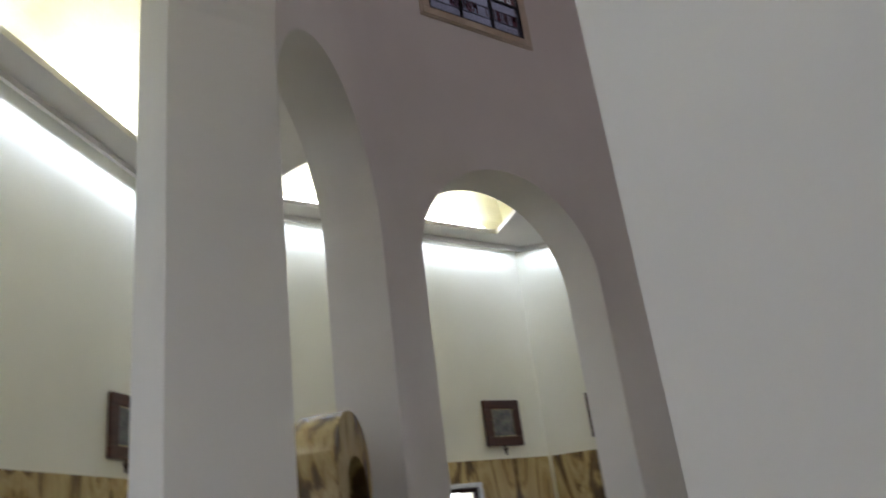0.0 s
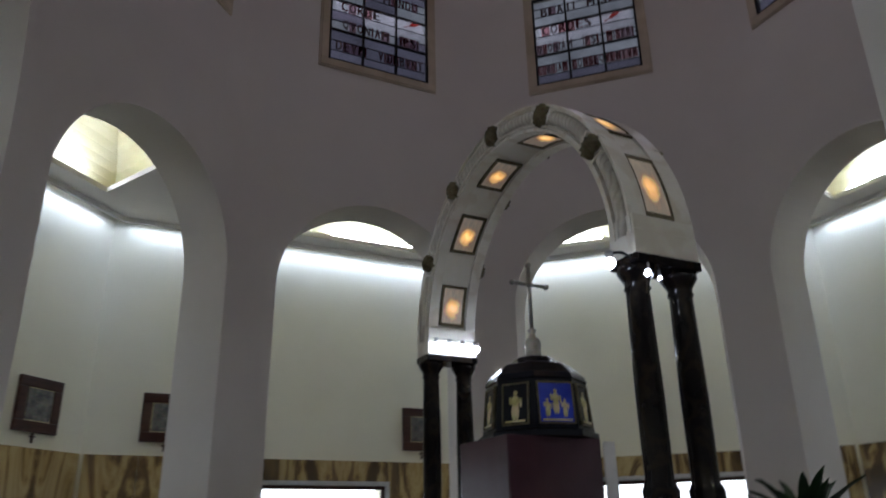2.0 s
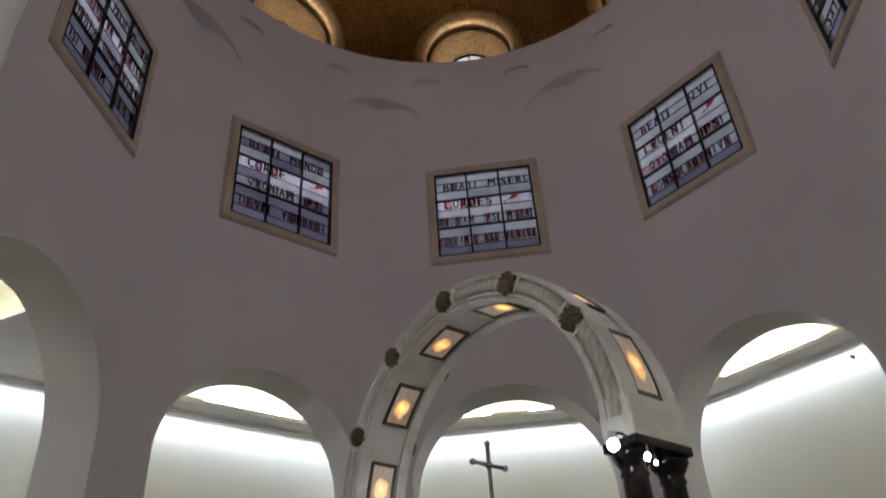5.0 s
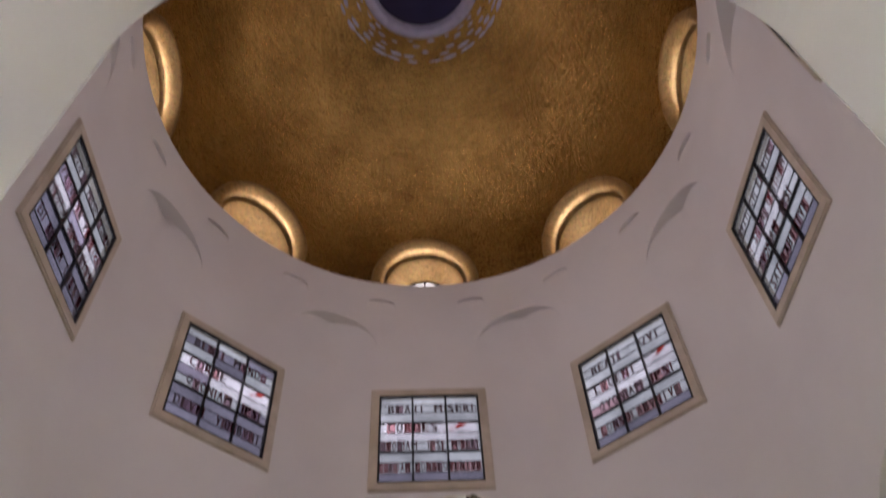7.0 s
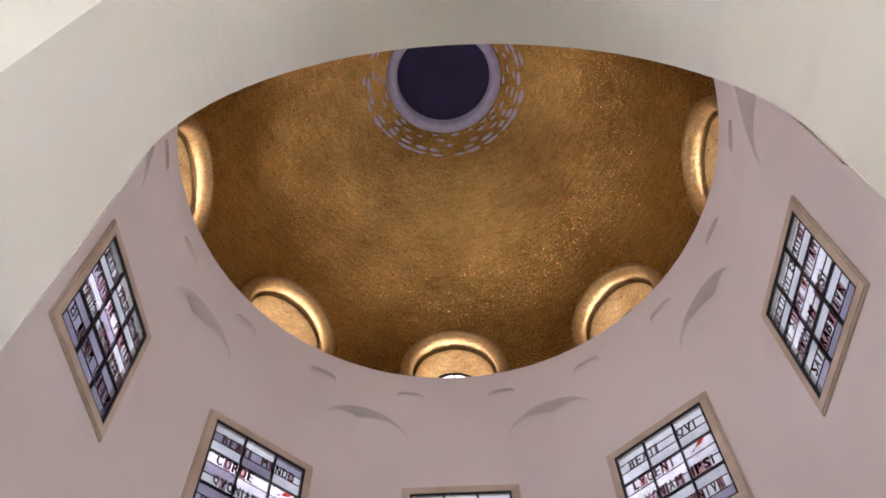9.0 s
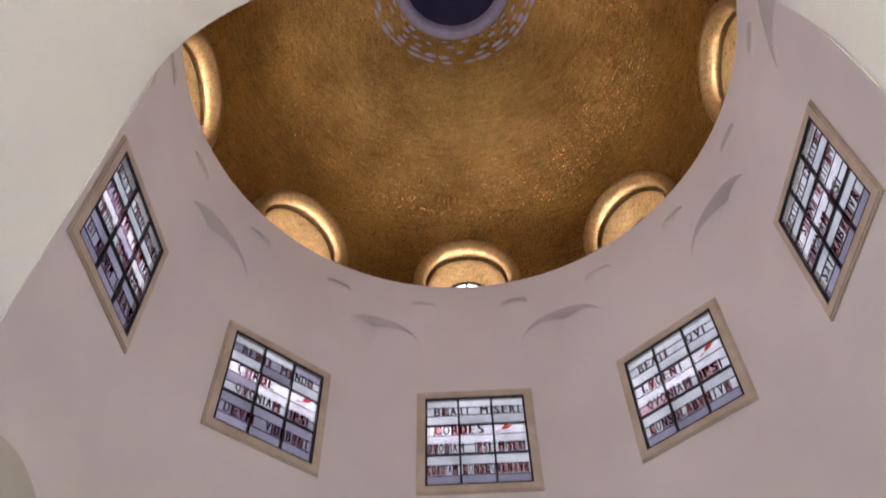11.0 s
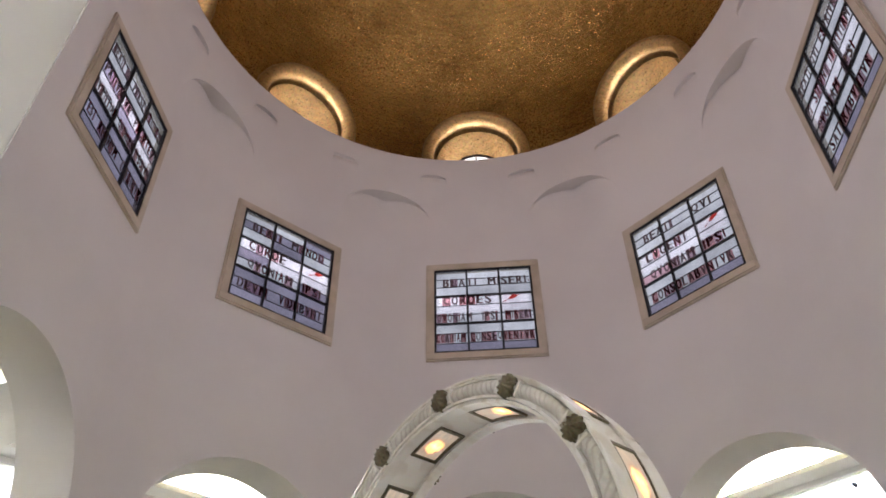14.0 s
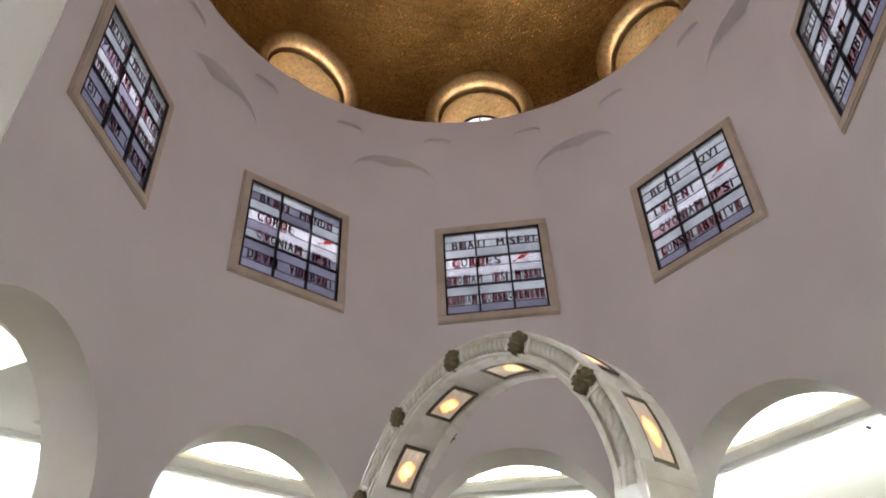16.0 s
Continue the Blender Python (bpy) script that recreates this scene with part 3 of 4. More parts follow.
# each row: its words with where they begin and end across the glass, and how often a letter is red
TEXTS = {
    0: ((("BEATI", 0.08, 0.44), ("MISERI-", 0.54, 0.985), 0.15), (("CORDES", 0.08, 0.585), 0.6),
        (("QVONIAM", 0.02, 0.38), ("IPSI", 0.47, 0.63), ("MISERI-", 0.70, 0.985), 0.4), (("CORDIAM", 0.015, 0.31), ("CONSEQVENTVR", 0.35, 0.975), 0.9)),
    45: ((("BEATI", 0.10, 0.42), ("MVNDO", 0.52, 0.90), 0.3), (("CORDE", 0.10, 0.50), 0.5), (("QVONIAM", 0.12, 0.60), ("IPSI", 0.70, 0.91), 0.35),
         (("DEVM", 0.06, 0.37), ("VIDEBVNT", 0.48, 0.95), 0.6)),
    90: ((("BEATI", 0.04, 0.22), ("QVI", 0.26, 0.36), ("PERSECVTIONEM", 0.40, 0.96), 0.1), (("PATIVNTVR", 0.04, 0.48), ("PROPTER", 0.56, 0.95), 0.55),
         (("IVSTITIAM", 0.03, 0.36), ("QVONIAM", 0.40, 0.66), ("IPSORVM", 0.70, 0.97), 0.4), (("EST", 0.05, 0.16), ("REGNVM", 0.22, 0.52), ("CAELORVM", 0.60, 0.95), 0.6)),
    270: ((("BEATI", 0.05, 0.30), ("QVI", 0.36, 0.50), ("ESVRIVNT", 0.56, 0.96), 0.1), (("ET", 0.04, 0.12), ("SITIVNT", 0.18, 0.50), ("IVSTITIAM", 0.55, 0.96), 0.4),
          (("QVONIAM", 0.08, 0.52), ("IPSI", 0.62, 0.84), 0.4), (("SATVRABVNTVR", 0.10, 0.90), 0.75)),
    315: ((("BEATI", 0.12, 0.46), ("QVI", 0.67, 0.89), 0.1), (("LVGENT", 0.10, 0.58), 0.3), (("QVONIAM", 0.11, 0.60), ("IPSI", 0.68, 0.92), 0.4),
          (("CONSOLABVNTVR", 0.07, 0.92), 0.7)),
}
ROWS = (0.222, 0.445, 0.648, 0.885)      # feet of the rows, from the top of the glass
CUTS = ((0.0, 0.33, 0.66), (0.0, 0.31, 0.64), (0.0, 0.36, 0.63))    # leads in the lower, middle and upper panes, from below
WW, WH = WIN_W, WIN_1 - WIN_0
YG = 2.992                  # depth of the glass


def drum_window(k, a):
    th = tagged(empty("window_%d" % (k + 1), pose(0, 0, 0, 0, 0, a)), "leaded window with Latin verse in a stone frame", "window", kind="structure")
    fr = bmesh.new()
    f = 0.080
    x, z0, z1 = WW / 2, WIN_0, WIN_1
    for b in ((-x - f, x + f, z1, z1 + f), (-x - f, x + f, z0 - f, z0), (-x - f, -x, z0, z1), (x, x + f, z0, z1)):
        box(b[0], b[1], 2.968, 3.056, b[2], b[3], 0.006, fr)
    for b in ((-x - f - 0.018, x + f + 0.018, z1 + f, z1 + f + 0.016), (-x - f - 0.018, x + f + 0.018, z0 - f - 0.016, z0 - f),
              (-x - f - 0.018, -x - f, z0 - f, z1 + f), (x + f, x + f + 0.018, z0 - f, z1 + f)):
        box(b[0], b[1], 2.98, 3.01, b[2], b[3], 0.004, fr)
    part("window_frame", fr, TRAVERTINE, th, "pale brown travertine frame")
    # thick iron bars, three by three
    for i in range(4):
        xx = -x + WW * i / 3 + (0.011 if i == 0 else -0.011 if i == 3 else 0)
        part("glazing_bar", box(xx - 0.011, xx + 0.011, YG - 0.018, YG + 0.012, z0, z1), LEAD, th)
    for j in range(4):
        zz = z0 + WH * j / 3 + (0.010 if j == 0 else -0.010 if j == 3 else 0)
        part("glazing_bar", box(-x, x, YG - 0.016, YG + 0.012, zz - 0.010, zz + 0.010), LEAD, th)
    part("daylight", box(-x - 0.018, x + 0.018, 3.060, 3.066, z0 - 0.018, z1 + 0.018), SKY_PANE, th, "pale sky behind the glass")
    rng = random.Random(100 + k)
    # strips of glass between thin leads
    for i in range(3):
        for j in range(3):
            cuts = [c + (rng.uniform(-0.012, 0.012) if c else 0) for c in CUTS[j]] + [1]
            for c0, c1 in zip(cuts, cuts[1:]):
                xa, xb = -x + WW * i / 3 + 0.011, -x + WW * (i + 1) / 3 - 0.011
                za, zb = z0 + WH * (j + c0) / 3, z0 + WH * (j + c1) / 3
                p = part("pane", box(xa, xb, YG - 0.002, YG + 0.002, za + 0.003, zb - 0.003), (PANE_DIM if (a in (45, 90) and rng.random() < 0.3) or (j == 0 and (c0 == 0 or a in (45, 90))) else PANE) if rng.random() < 0.985 else PANE_ROSE, th)
                p.visible_shadow = False
                if c0 > 0:
                    part("lead", box(xa, xb, YG - 0.006, YG + 0.004, za - 0.003, za + 0.003), LEAD, th)
    tall = WH * 0.108
    for foot, row in zip(ROWS, TEXTS.get(a, ())):
        zt, red = z1 - WH * foot, row[-1]
        for text, f0, f1 in row[:-1]:
            wide = [0.45 if c in "I-" else 1.25 if c == "M" else 1.0 for c in text]
            unit = WW * (f1 - f0) / sum(wide)
            xs = -x + WW * f0
            for c, wd in zip(text, wide):
                cell = unit * wd
                paint = LETTER_RED if rng.random() < red else LETTER_DARK
                room = cell * (0.80 if c not in "I-" else 0.46)
                share("letter", glyph(c, paint), th, Matrix.Translation((xs + (cell - room) / 2, YG - 0.009, zt + 0.006)) @ pose(0, 0, 0, 90, 0, 0)
                      @ Matrix.Diagonal((room, tall * 0.92, 0.15, 1)))
                # small coloured pieces of glass behind single letters
                chance = rng.random()
                if chance < 0.30 + 0.45 * red:
                    p = part("letter_pane", box(xs + 0.001, xs + cell - 0.001, YG - 0.0065, YG - 0.004, zt - 0.002, zt + tall), RUBY if chance < 0.5 * red else PANE_ROSE, th)
                    p.visible_shadow = False
                xs += cell
    if a in (0, 45, 315):
        leaf = bmesh.new()
        c0 = Vector((-x + WW * (0.74 if a == 0 else 0.80), YG - 0.009, z1 - WH * (0.41 if a == 0 else 0.40)))
        for da, ln, wd in ((0.45, 0.15, 0.022), (0.70, 0.12, 0.016), (3.6, 0.07, 0.008)):
            d, nrm = Vector((math.cos(da), 0, math.sin(da))), Vector((-math.sin(da), 0, math.cos(da)))
            pts = [c0 + d * ln * f + nrm * wd * math.sin(math.pi * f) * sg for sg, fs in ((1, (0, 0.25, 0.5, 0.75, 1)), (-1, (0.75, 0.5, 0.25))) for f in fs]
            front = [leaf.verts.new(p) for p in pts]
            leaf.faces.new(front)
        part("olive_sprig", leaf, SPRIG, th, "small red sprig")
    return th


for k, a in enumerate(AISLES):
    drum_window(k, a)


# ---- ambulatory: outer wall, ceiling with lit coffers, floor ----
SLOT = (-1.13, 1.13, 1.78, 2.12)


def outer_wall():
    bm = bmesh.new()
    w = OUT * T8
    wo = (OUT + 0.4) * T8
    s = SLOT
    loops = []
    for y, ww in ((OUT, w), (OUT + 0.4, wo)):
        loops.append(filled([[(-ww, 0), (-ww, CEIL + 1.2), (ww, CEIL + 1.2), (ww, 0)],
                             [(s[0], s[2]), (s[1], s[2]), (s[1], s[3]), (s[0], s[3])]], y, bm))
    bridge(bm, loops[0][1], loops[1][1])
    bridge(bm, loops[0][0], loops[1][0])
    return mesh("outer_wall", bm, CREAM)


outer_mesh = outer_wall()
outer = []
for k, a in enumerate(AISLES):
    ob = tagged(new("wall_%d" % (k + 9), outer_mesh), "cream ambulatory wall above an onyx dado", "wall", kind="structure")
    ob.matrix_basis = pose(0, 0, 0, 0, 0, a)
    outer.append(ob)


def coffer_angle():
    return math.tan(radians(17.6))


def ceiling_plate():
    """Flat ceiling of one bay with a trapezoid opening, and the yellow vault over it."""
    bm = bmesh.new()
    t = coffer_angle()
    y0, y1, yi, yo = APO, OUT - 0.19, 4.0, 5.06
    def quad(pts, z):
        return [bm.verts.new((x, y, z)) for x, y in pts]
    outer_l = ((-y0 * T8, y0), (y0 * T8, y0), (y1 * T8, y1), (-y1 * T8, y1))
    inner_l = ((-yi * t, yi), (yi * t, yi), (yo * t, yo), (-yo * t, yo))
    low_o, low_i = quad(outer_l, CEIL), quad(inner_l, CEIL)
    hi_i, hi_o = quad(inner_l, CEIL + 0.06), quad(outer_l, CEIL + 0.06)
    bridge(bm, low_o, low_i)
    bridge(bm, low_i, hi_i)
    bridge(bm, hi_i, hi_o)
    # lip along the light slot at the wall
    box(-y1 * T8, y1 * T8, y1 - 0.035, y1, CEIL - 0.055, CEIL + 0.05, bm=bm)
    return mesh("ceiling", bm, PLASTER)


def vault():
    bm = bmesh.new()
    t = math.tan(radians(20.5))
    rings = []
    n = 10
    for i in range(n + 1):
        f = i / n
        h = 0.62 * math.sin(f * math.pi / 2)
        k = 1 - math.cos(f * math.pi / 2)
        yi, yo = 3.72 + 0.62 * k, 5.32 - 0.62 * k
        xi, xo = yi * t - 0.55 * k, yo * t - 0.55 * k
        rings.append([bm.verts.new(p) for p in ((-xi, yi, CEIL + 0.10 + h), (xi, yi, CEIL + 0.10 + h), (xo, yo, CEIL + 0.10 + h), (-xo, yo, CEIL + 0.10 + h))])
    for p, q in zip(rings, rings[1:]):
        bridge(bm, p, q)
    bm.faces.new(rings[-1])
    low = [bm.verts.new((v.co.x, v.co.y, CEIL + 0.061)) for v in rings[0]]
    bridge(bm, low, rings[0])
    return mesh("ceiling_vault", bm, VAULT)


plate_mesh, vault_mesh = ceiling_plate(), vault()
tube_bm = tube([(-0.62, 0, 0), (0.62, 0, 0)], 0.016, 10)
tube_mesh = mesh("light_tube", tube_bm, TUBE_GLOW)
cap_bm = lathe([(0.02, -0.02), (0.02, 0.02)], 10)
holder_mesh = mesh("holder", cap_bm, STEEL)
for k, a in enumerate(AISLES):
    ob = tagged(new("ceiling_%d" % (k + 1), plate_mesh), "flat white ambulatory ceiling with lit coffer", "ceiling", kind="structure")
    ob.matrix_basis = pose(0, 0, 0, 0, 0, a)
    share("vault", vault_mesh, ob, Matrix())
    # two fluorescent tubes behind the lip of the coffer
    for sx in (-0.86, 0.86):
        lt = tagged(empty("tube_light", pose(0, 0, 0, 0, 0, a)), "white fluorescent tube lying behind the coffer lip", "lamp", "coffer tubes")
        share("light_tube", tube_mesh, lt, Matrix.Translation((sx, 5.17, CEIL + 0.11)))
        for e in (-0.62, 0.62):
            share("holder", holder_mesh, lt, Matrix.Translation((sx + e, 5.17, CEIL + 0.081)))

floor = tagged(new("floor", mesh("floor", lathe([(0.001, 0.0), (6.6, 0.0), (6.6, -0.2), (0.001, -0.2)], 8, start=22.5, caps=False), TILE)),
               "pale stone floor of the octagon and ambulatory", "floor", kind="structure")
# out-of-sight cover, added so that no sky light leaks into the ambulatory
roof = tagged(new("roof", mesh("roof", lathe([(3.74, CEIL + 1.24), (6.6, CEIL + 1.24), (6.6, CEIL + 1.4), (3.74, CEIL + 1.4), (3.74, CEIL + 1.24)], 8, start=22.5, caps=False), PLASTER)),
              "unseen flat roof closing the ambulatory", "roof", kind="structure")
ground = tagged(new("ground", mesh("ground", lathe([(0.001, -0.25), (400, -0.25)], 32), TILE)), "dry ground outside", "ground", kind="structure")


# ---- slot windows in the dado ----
def slot_window():
    th = empty("slot_window")
    s = SLOT
    fr = bmesh.new()
    for b in ((s[0] - 0.05, s[1] + 0.05, s[3], s[3] + 0.05), (s[0] - 0.05, s[1] + 0.05, s[2] - 0.05, s[2]),
              (s[0] - 0.05, s[0], s[2], s[3]), (s[1], s[1] + 0.05, s[2], s[3])):
        box(b[0], b[1], OUT - 0.075, OUT + 0.02, b[2], b[3], 0.006, fr)
    part("window_frame", fr, STEEL, th, "bright aluminium outer frame")
    ca = bmesh.new()
    for b in ((s[0], s[1], s[3] - 0.045, s[3]), (s[0], s[1], s[2], s[2] + 0.035), (s[0], s[0] + 0.05, s[2], s[3]), (s[1] - 0.05, s[1], s[2], s[3])):
        box(b[0] + 0.002, b[1] - 0.002, OUT - 0.04, OUT + 0.0, b[2], b[3], 0.004, ca)
    part("casement", ca, WALNUT, th, "dark casement")
    lv = bmesh.new()
    tube([(s[1] - 0.02, OUT - 0.06, 1.96), (s[1] - 0.02, OUT - 0.10, 1.96), (s[1] - 0.02, OUT - 0.10, 1.88)], 0.008, 8, lv)
    part("handle", lv, STEEL, th, "small window handle", True)
    part("daylight", box(s[0] - 0.1, s[1] + 0.1, OUT + 0.30, OUT + 0.31, s[2] - 0.1, s[3] + 0.1), DAY, th, "bright daylight outside")
    return th


sw = tagged(slot_window(), "long low window in the onyx dado", "window", "slot windows", "structure")
for a in AISLES[1:]:
    copy_thing(sw, pose(0, 0, 0, 0, 0, a))


# ---- station pictures ----
def station_picture():
    th = empty("picture")
    w, h = 0.265, 0.265
    fr = bmesh.new()
    for b in ((-w, w, h - 0.105, h), (-w, w, -h, -h + 0.105), (-w, -w + 0.105, -h + 0.105, h - 0.105), (w - 0.105, w, -h + 0.105, h - 0.105)):
        box(b[0], b[1], -0.045, 0, b[2], b[3], 0.008, fr)
    part("picture_frame", fr, WALNUT, th, "dark walnut frame")
    part("moulding", box(-w + 0.097, w - 0.097, -0.035, -0.03, -h + 0.097, h - 0.097), GILT, th)
    part("print", box(-w + 0.112, w - 0.112, -0.04, -0.033, -h + 0.112, h - 0.112), PRINT, th, "faded grey print")
    cr = bmesh.new()
    box(-0.008, 0.008, -0.02, 0, -h - 0.10, -h - 0.004, bm=cr)
    box(-0.028, 0.028, -0.02, -0.002, -h - 0.045, -h - 0.03, bm=cr)
    part("little_cross", cr, WALNUT, th, "small wooden cross below")
    return th


pic = None
for a in AISLES:
    for s in (-1.48, 1.83 if a == 135 else 1.64):
        m = pose(0, 0, 0, 0, 0, a) @ Matrix.Translation((s, OUT - 0.002, 2.82))
        if pic is None:
            pic = tagged(station_picture(), "small square print in a dark walnut frame", "picture", "stations on the wall")
            pic.matrix_basis = m
        else:
            copy_thing(pic, m)


# ---- altar: base, slab, arch on four columns ----
def altar_base():
    th = empty("altar", ALTAR)
    part("base", box(-1.03, 1.03, -0.12, 0.30, 0.0642, 1.618, 0.01), GREEN, th, "black-green marble base")
    part("slab", box(-1.075, 1.075, -0.165, 0.32, 1.618, 1.715, 0.010), BEIGE, th, "beige striped marble slab")
    back = ALTAR.inverted() @ TABLE
    for sy in (-1, 1):
        part("table", box(-0.62, 0.95, 0.245 * sy, 0.78 * sy, -0.1636, 1.505, 0.01), IVORY, th, "ivory marble table", m=back)
    return tagged(th, "marble altar with dark base and beige slab", "altar")


altar_base()


def altar_cloth(sy):
    """Linen lying on a table and hanging over three of its edges, with soft folds."""
    bm = bmesh.new()
    x0, x1, y0, y1, zt, drop = -0.645, 0.975, 0.285, 0.805, 1.521, 0.34
    nx = 60
    path = [(y0, zt)] + [(y0 + (y1 - y0) * i / 6, zt) for i in range(1, 7)] + [(y1 + 0.006, zt - 0.02)] + [(y1 + 0.010 + 0.004 * i, zt - 0.02 - drop * i / 6) for i in range(1, 7)]
    rows = []
    for j, (y, z) in enumerate(path):
        row = []
        for i in range(nx + 1):
            x = x0 + (x1 - x0) * i / nx
            w = max(0.0, (zt - z)) / drop
            f = 0.014 * w * math.sin(i * 0.9 + 1.3 * math.sin(i * 0.31)) + 0.003 * math.sin(i * 0.37 + j)
            row.append(bm.verts.new((x, sy * (y + (f if w > 0 else 0)), z + (0.004 * math.sin(i * 0.5) * (w == 0)))))
        rows.append(row)
    for p, q in zip(rows, rows[1:]):
        bridge(bm, p, q, closed=False)
    for xe, d in ((x0, -1), (x1, 1)):
        grid = []
        for j in range(7):
            line = []
            for i in range(13):
                y = y0 + (y1 + 0.01 - y0) * i / 12
                f = 0.010 * j / 6 * math.sin(i * 1.3 + d)
                line.append(bm.verts.new((xe + d * (0.004 * j + f * 0.5), sy * y, zt - 0.002 - drop * j / 6 * 0.9)))
            grid.append(line)
        for p, q in zip(grid, grid[1:]):
            bridge(bm, p, q, closed=False)
    th = tagged(part("altar_cloth", bm, LINEN, None, "", True), "white linen altar cloth with a lace band", "cloth")
    th.matrix_basis = TABLE
    mod = th.modifiers.new("thickness", "SOLIDIFY")
    mod.thickness = 0.004
    lace = bmesh.new()
    for i in range(54):
        xx = x0 + 0.03 + (x1 - x0 - 0.06) * i / 53
        box(xx - 0.009, xx + 0.009, sy * (y1 + 0.032), sy * (y1 + 0.042), zt - 0.115, zt - 0.075, bm=lace)
    part("lace_band", lace, SILVER, th, "embroidered band")


altar_cloth(-1)
altar_cloth(1)

ARCH_Z, R_IN, R_OUT, HALF = 2.80, 0.905, 1.045, 0.180


def altar_arch():
    th = empty("altar_arch", ALTAR @ Matrix.Translation((0, 0.010, 0)))
    # ring of ivory marble: core, and on each face an outer fillet, a swelling half-round and a stepped inner fillet
    part("ring", arch_band(R_IN + 0.02, R_OUT - 0.015, -HALF + 0.03, HALF - 0.03, ARCH_Z, 0, 180, 72), IVORY, th, "ivory marble ring")
    mid, bulge = 0.983, 0.036
    for sy in (-1, 1):
        y = sy * HALF
        for r0, r1, deep in ((R_OUT - 0.012, R_OUT, 0.10), (R_OUT - 0.022, R_OUT - 0.012, 0.09), (R_IN, R_IN + 0.016, 0.08), (R_IN + 0.020, R_IN + 0.034, 0.08)):
            rise = 0.010 if r0 in (R_OUT - 0.012, R_IN + 0.020) else 0.0
            part("moulding", arch_band(r0, r1, *sorted((y - sy * (0.014 - rise), y - sy * deep)), ARCH_Z, 0, 180, 72), IVORY, th)
        torus = bmesh.new()
        loops = []
        for i in range(73):
            a = radians(180 * i / 72)
            row = []
            for k in range(11):
                b = math.pi * k / 10
                r = mid - bulge * math.cos(b)
                row.append(torus.verts.new((r * math.cos(a), y - sy * (0.030 - 0.034 * math.sin(b)), ARCH_Z + r * math.sin(a))))
            loops.append(row)
        for p, q in zip(loops, loops[1:]):
            bridge(torus, p, q, closed=False)
        part("half_round", torus, IVORY_WORN, th, "weathered half-round moulding", True)
        # straps beside the rosettes
        for deg in (30, 60, 90, 120, 150):
            for off in (-4.4, 4.4):
                part("strap", arch_band(mid - bulge - 0.004, mid + bulge + 0.004, *sorted((y + sy * 0.008, y - sy * 0.05)), ARCH_Z, deg + off - 0.4, deg + off + 0.4, 2), IVORY, th)
    # amber panels inside and outside, between the rosettes
    for deg in (15, 45, 75, 105, 135, 165):
        for r, d in ((R_IN + 0.018, -1), (R_OUT - 0.013, 1)):
            fr = bmesh.new()
            span = 8.2 if d < 0 else 9.6
            r0, r1 = sorted((r, r + d * 0.012))
            for a0, a1, ya, yb in ((deg - span, deg - span + 1.1, -0.088, 0.088), (deg + span - 1.1, deg + span, -0.088, 0.088),
                                   (deg - span + 1.1, deg + span - 1.1, -0.088, -0.071), (deg - span + 1.1, deg + span - 1.1, 0.071, 0.088)):
                arch_band(r0, r1, ya, yb, ARCH_Z, a0, a1, 8, fr)
            pf = part("panel_frame", fr, BRONZE, th, "dark bronze panel frame")
            r0, r1 = sorted((r, r + d * 0.005))
            part("amber_panel", arch_band(r0, r1, -0.071, 0.071, ARCH_Z, deg - span + 1.1, deg + span - 1.1, 10), ALABASTER, pf, "amber alabaster with its lamp's glow painted in")
    # bronze leaf bosses clasping the half-round on both faces
    for deg in (30, 60, 90, 120, 150):
        a = radians(deg)
        er, et = Vector((math.cos(a), 0, math.sin(a))), Vector((-math.sin(a), 0, math.cos(a)))
        for sy in (-1, 1):
            ro = bmesh.new()
            c0 = Vector((0, sy * (HALF - 0.012), ARCH_Z)) + er * mid
            prev = None
            for f, lift in ((1.0, -0.03), (1.0, 0.012), (0.94, 0.028), (0.80, 0.036), (0.62, 0.033), (0.52, 0.044), (0.36, 0.046), (0.28, 0.056), (0.02, 0.060)):
                ringv = []
                for i in range(40):
                    b = 2 * math.pi * i / 40
                    leaf = 1 + (0.09 * math.cos(10 * b) if 0.5 < f else 0.14 * math.cos(6 * b) if 0.25 < f < 0.5 else 0)
                    ringv.append(ro.verts.new(c0 + er * (0.058 * f * leaf * math.cos(b)) + et * (0.052 * f * leaf * math.sin(b))
                                              + Vector((0, sy * (lift + 0.007 * math.cos(10 * b) * (0.5 < f < 0.99)), 0))))
                if prev:
                    bridge(ro, prev, ringv)
                prev = ringv
            part("rosette", ro, BRONZE, th, "dark bronze leaf boss", True)
    for sx in (-1, 1):
        xm = sx * (R_IN + R_OUT) / 2
        im = bmesh.new()
        box(xm - 0.079, xm + 0.079, -HALF + 0.008, HALF - 0.008, ARCH_Z - 0.085, ARCH_Z + 0.02, 0.006, im)
        box(xm - 0.076, xm + 0.076, -HALF + 0.012, HALF - 0.012, ARCH_Z + 0.02, ARCH_Z + 0.09, 0.006, im)
        part("impost", im, IVORY, th, "ivory impost block")
        part("impost_plate", box(xm - 0.084, xm + 0.084, -HALF + 0.003, HALF - 0.003, ARCH_Z - 0.125, ARCH_Z - 0.085, 0.006), PORTORO, th, "black marble plate")
        for sy in (-0.116, 0.116):
            prof = [(0.076, 1.727), (0.076, 1.76), (0.068, 1.772), (0.071, 1.795), (0.062, 1.815), (0.054, 1.83), (0.056, 2.16), (0.049, 2.555), (0.048, 2.57),
                    (0.056, 2.582), (0.050, 2.596), (0.053, 2.610), (0.070, 2.638), (0.078, 2.652), (0.078, 2.676)]
            co = part("column", lathe(prof, 28, (xm, sy)), PORTORO, th, "black veined marble column", True)
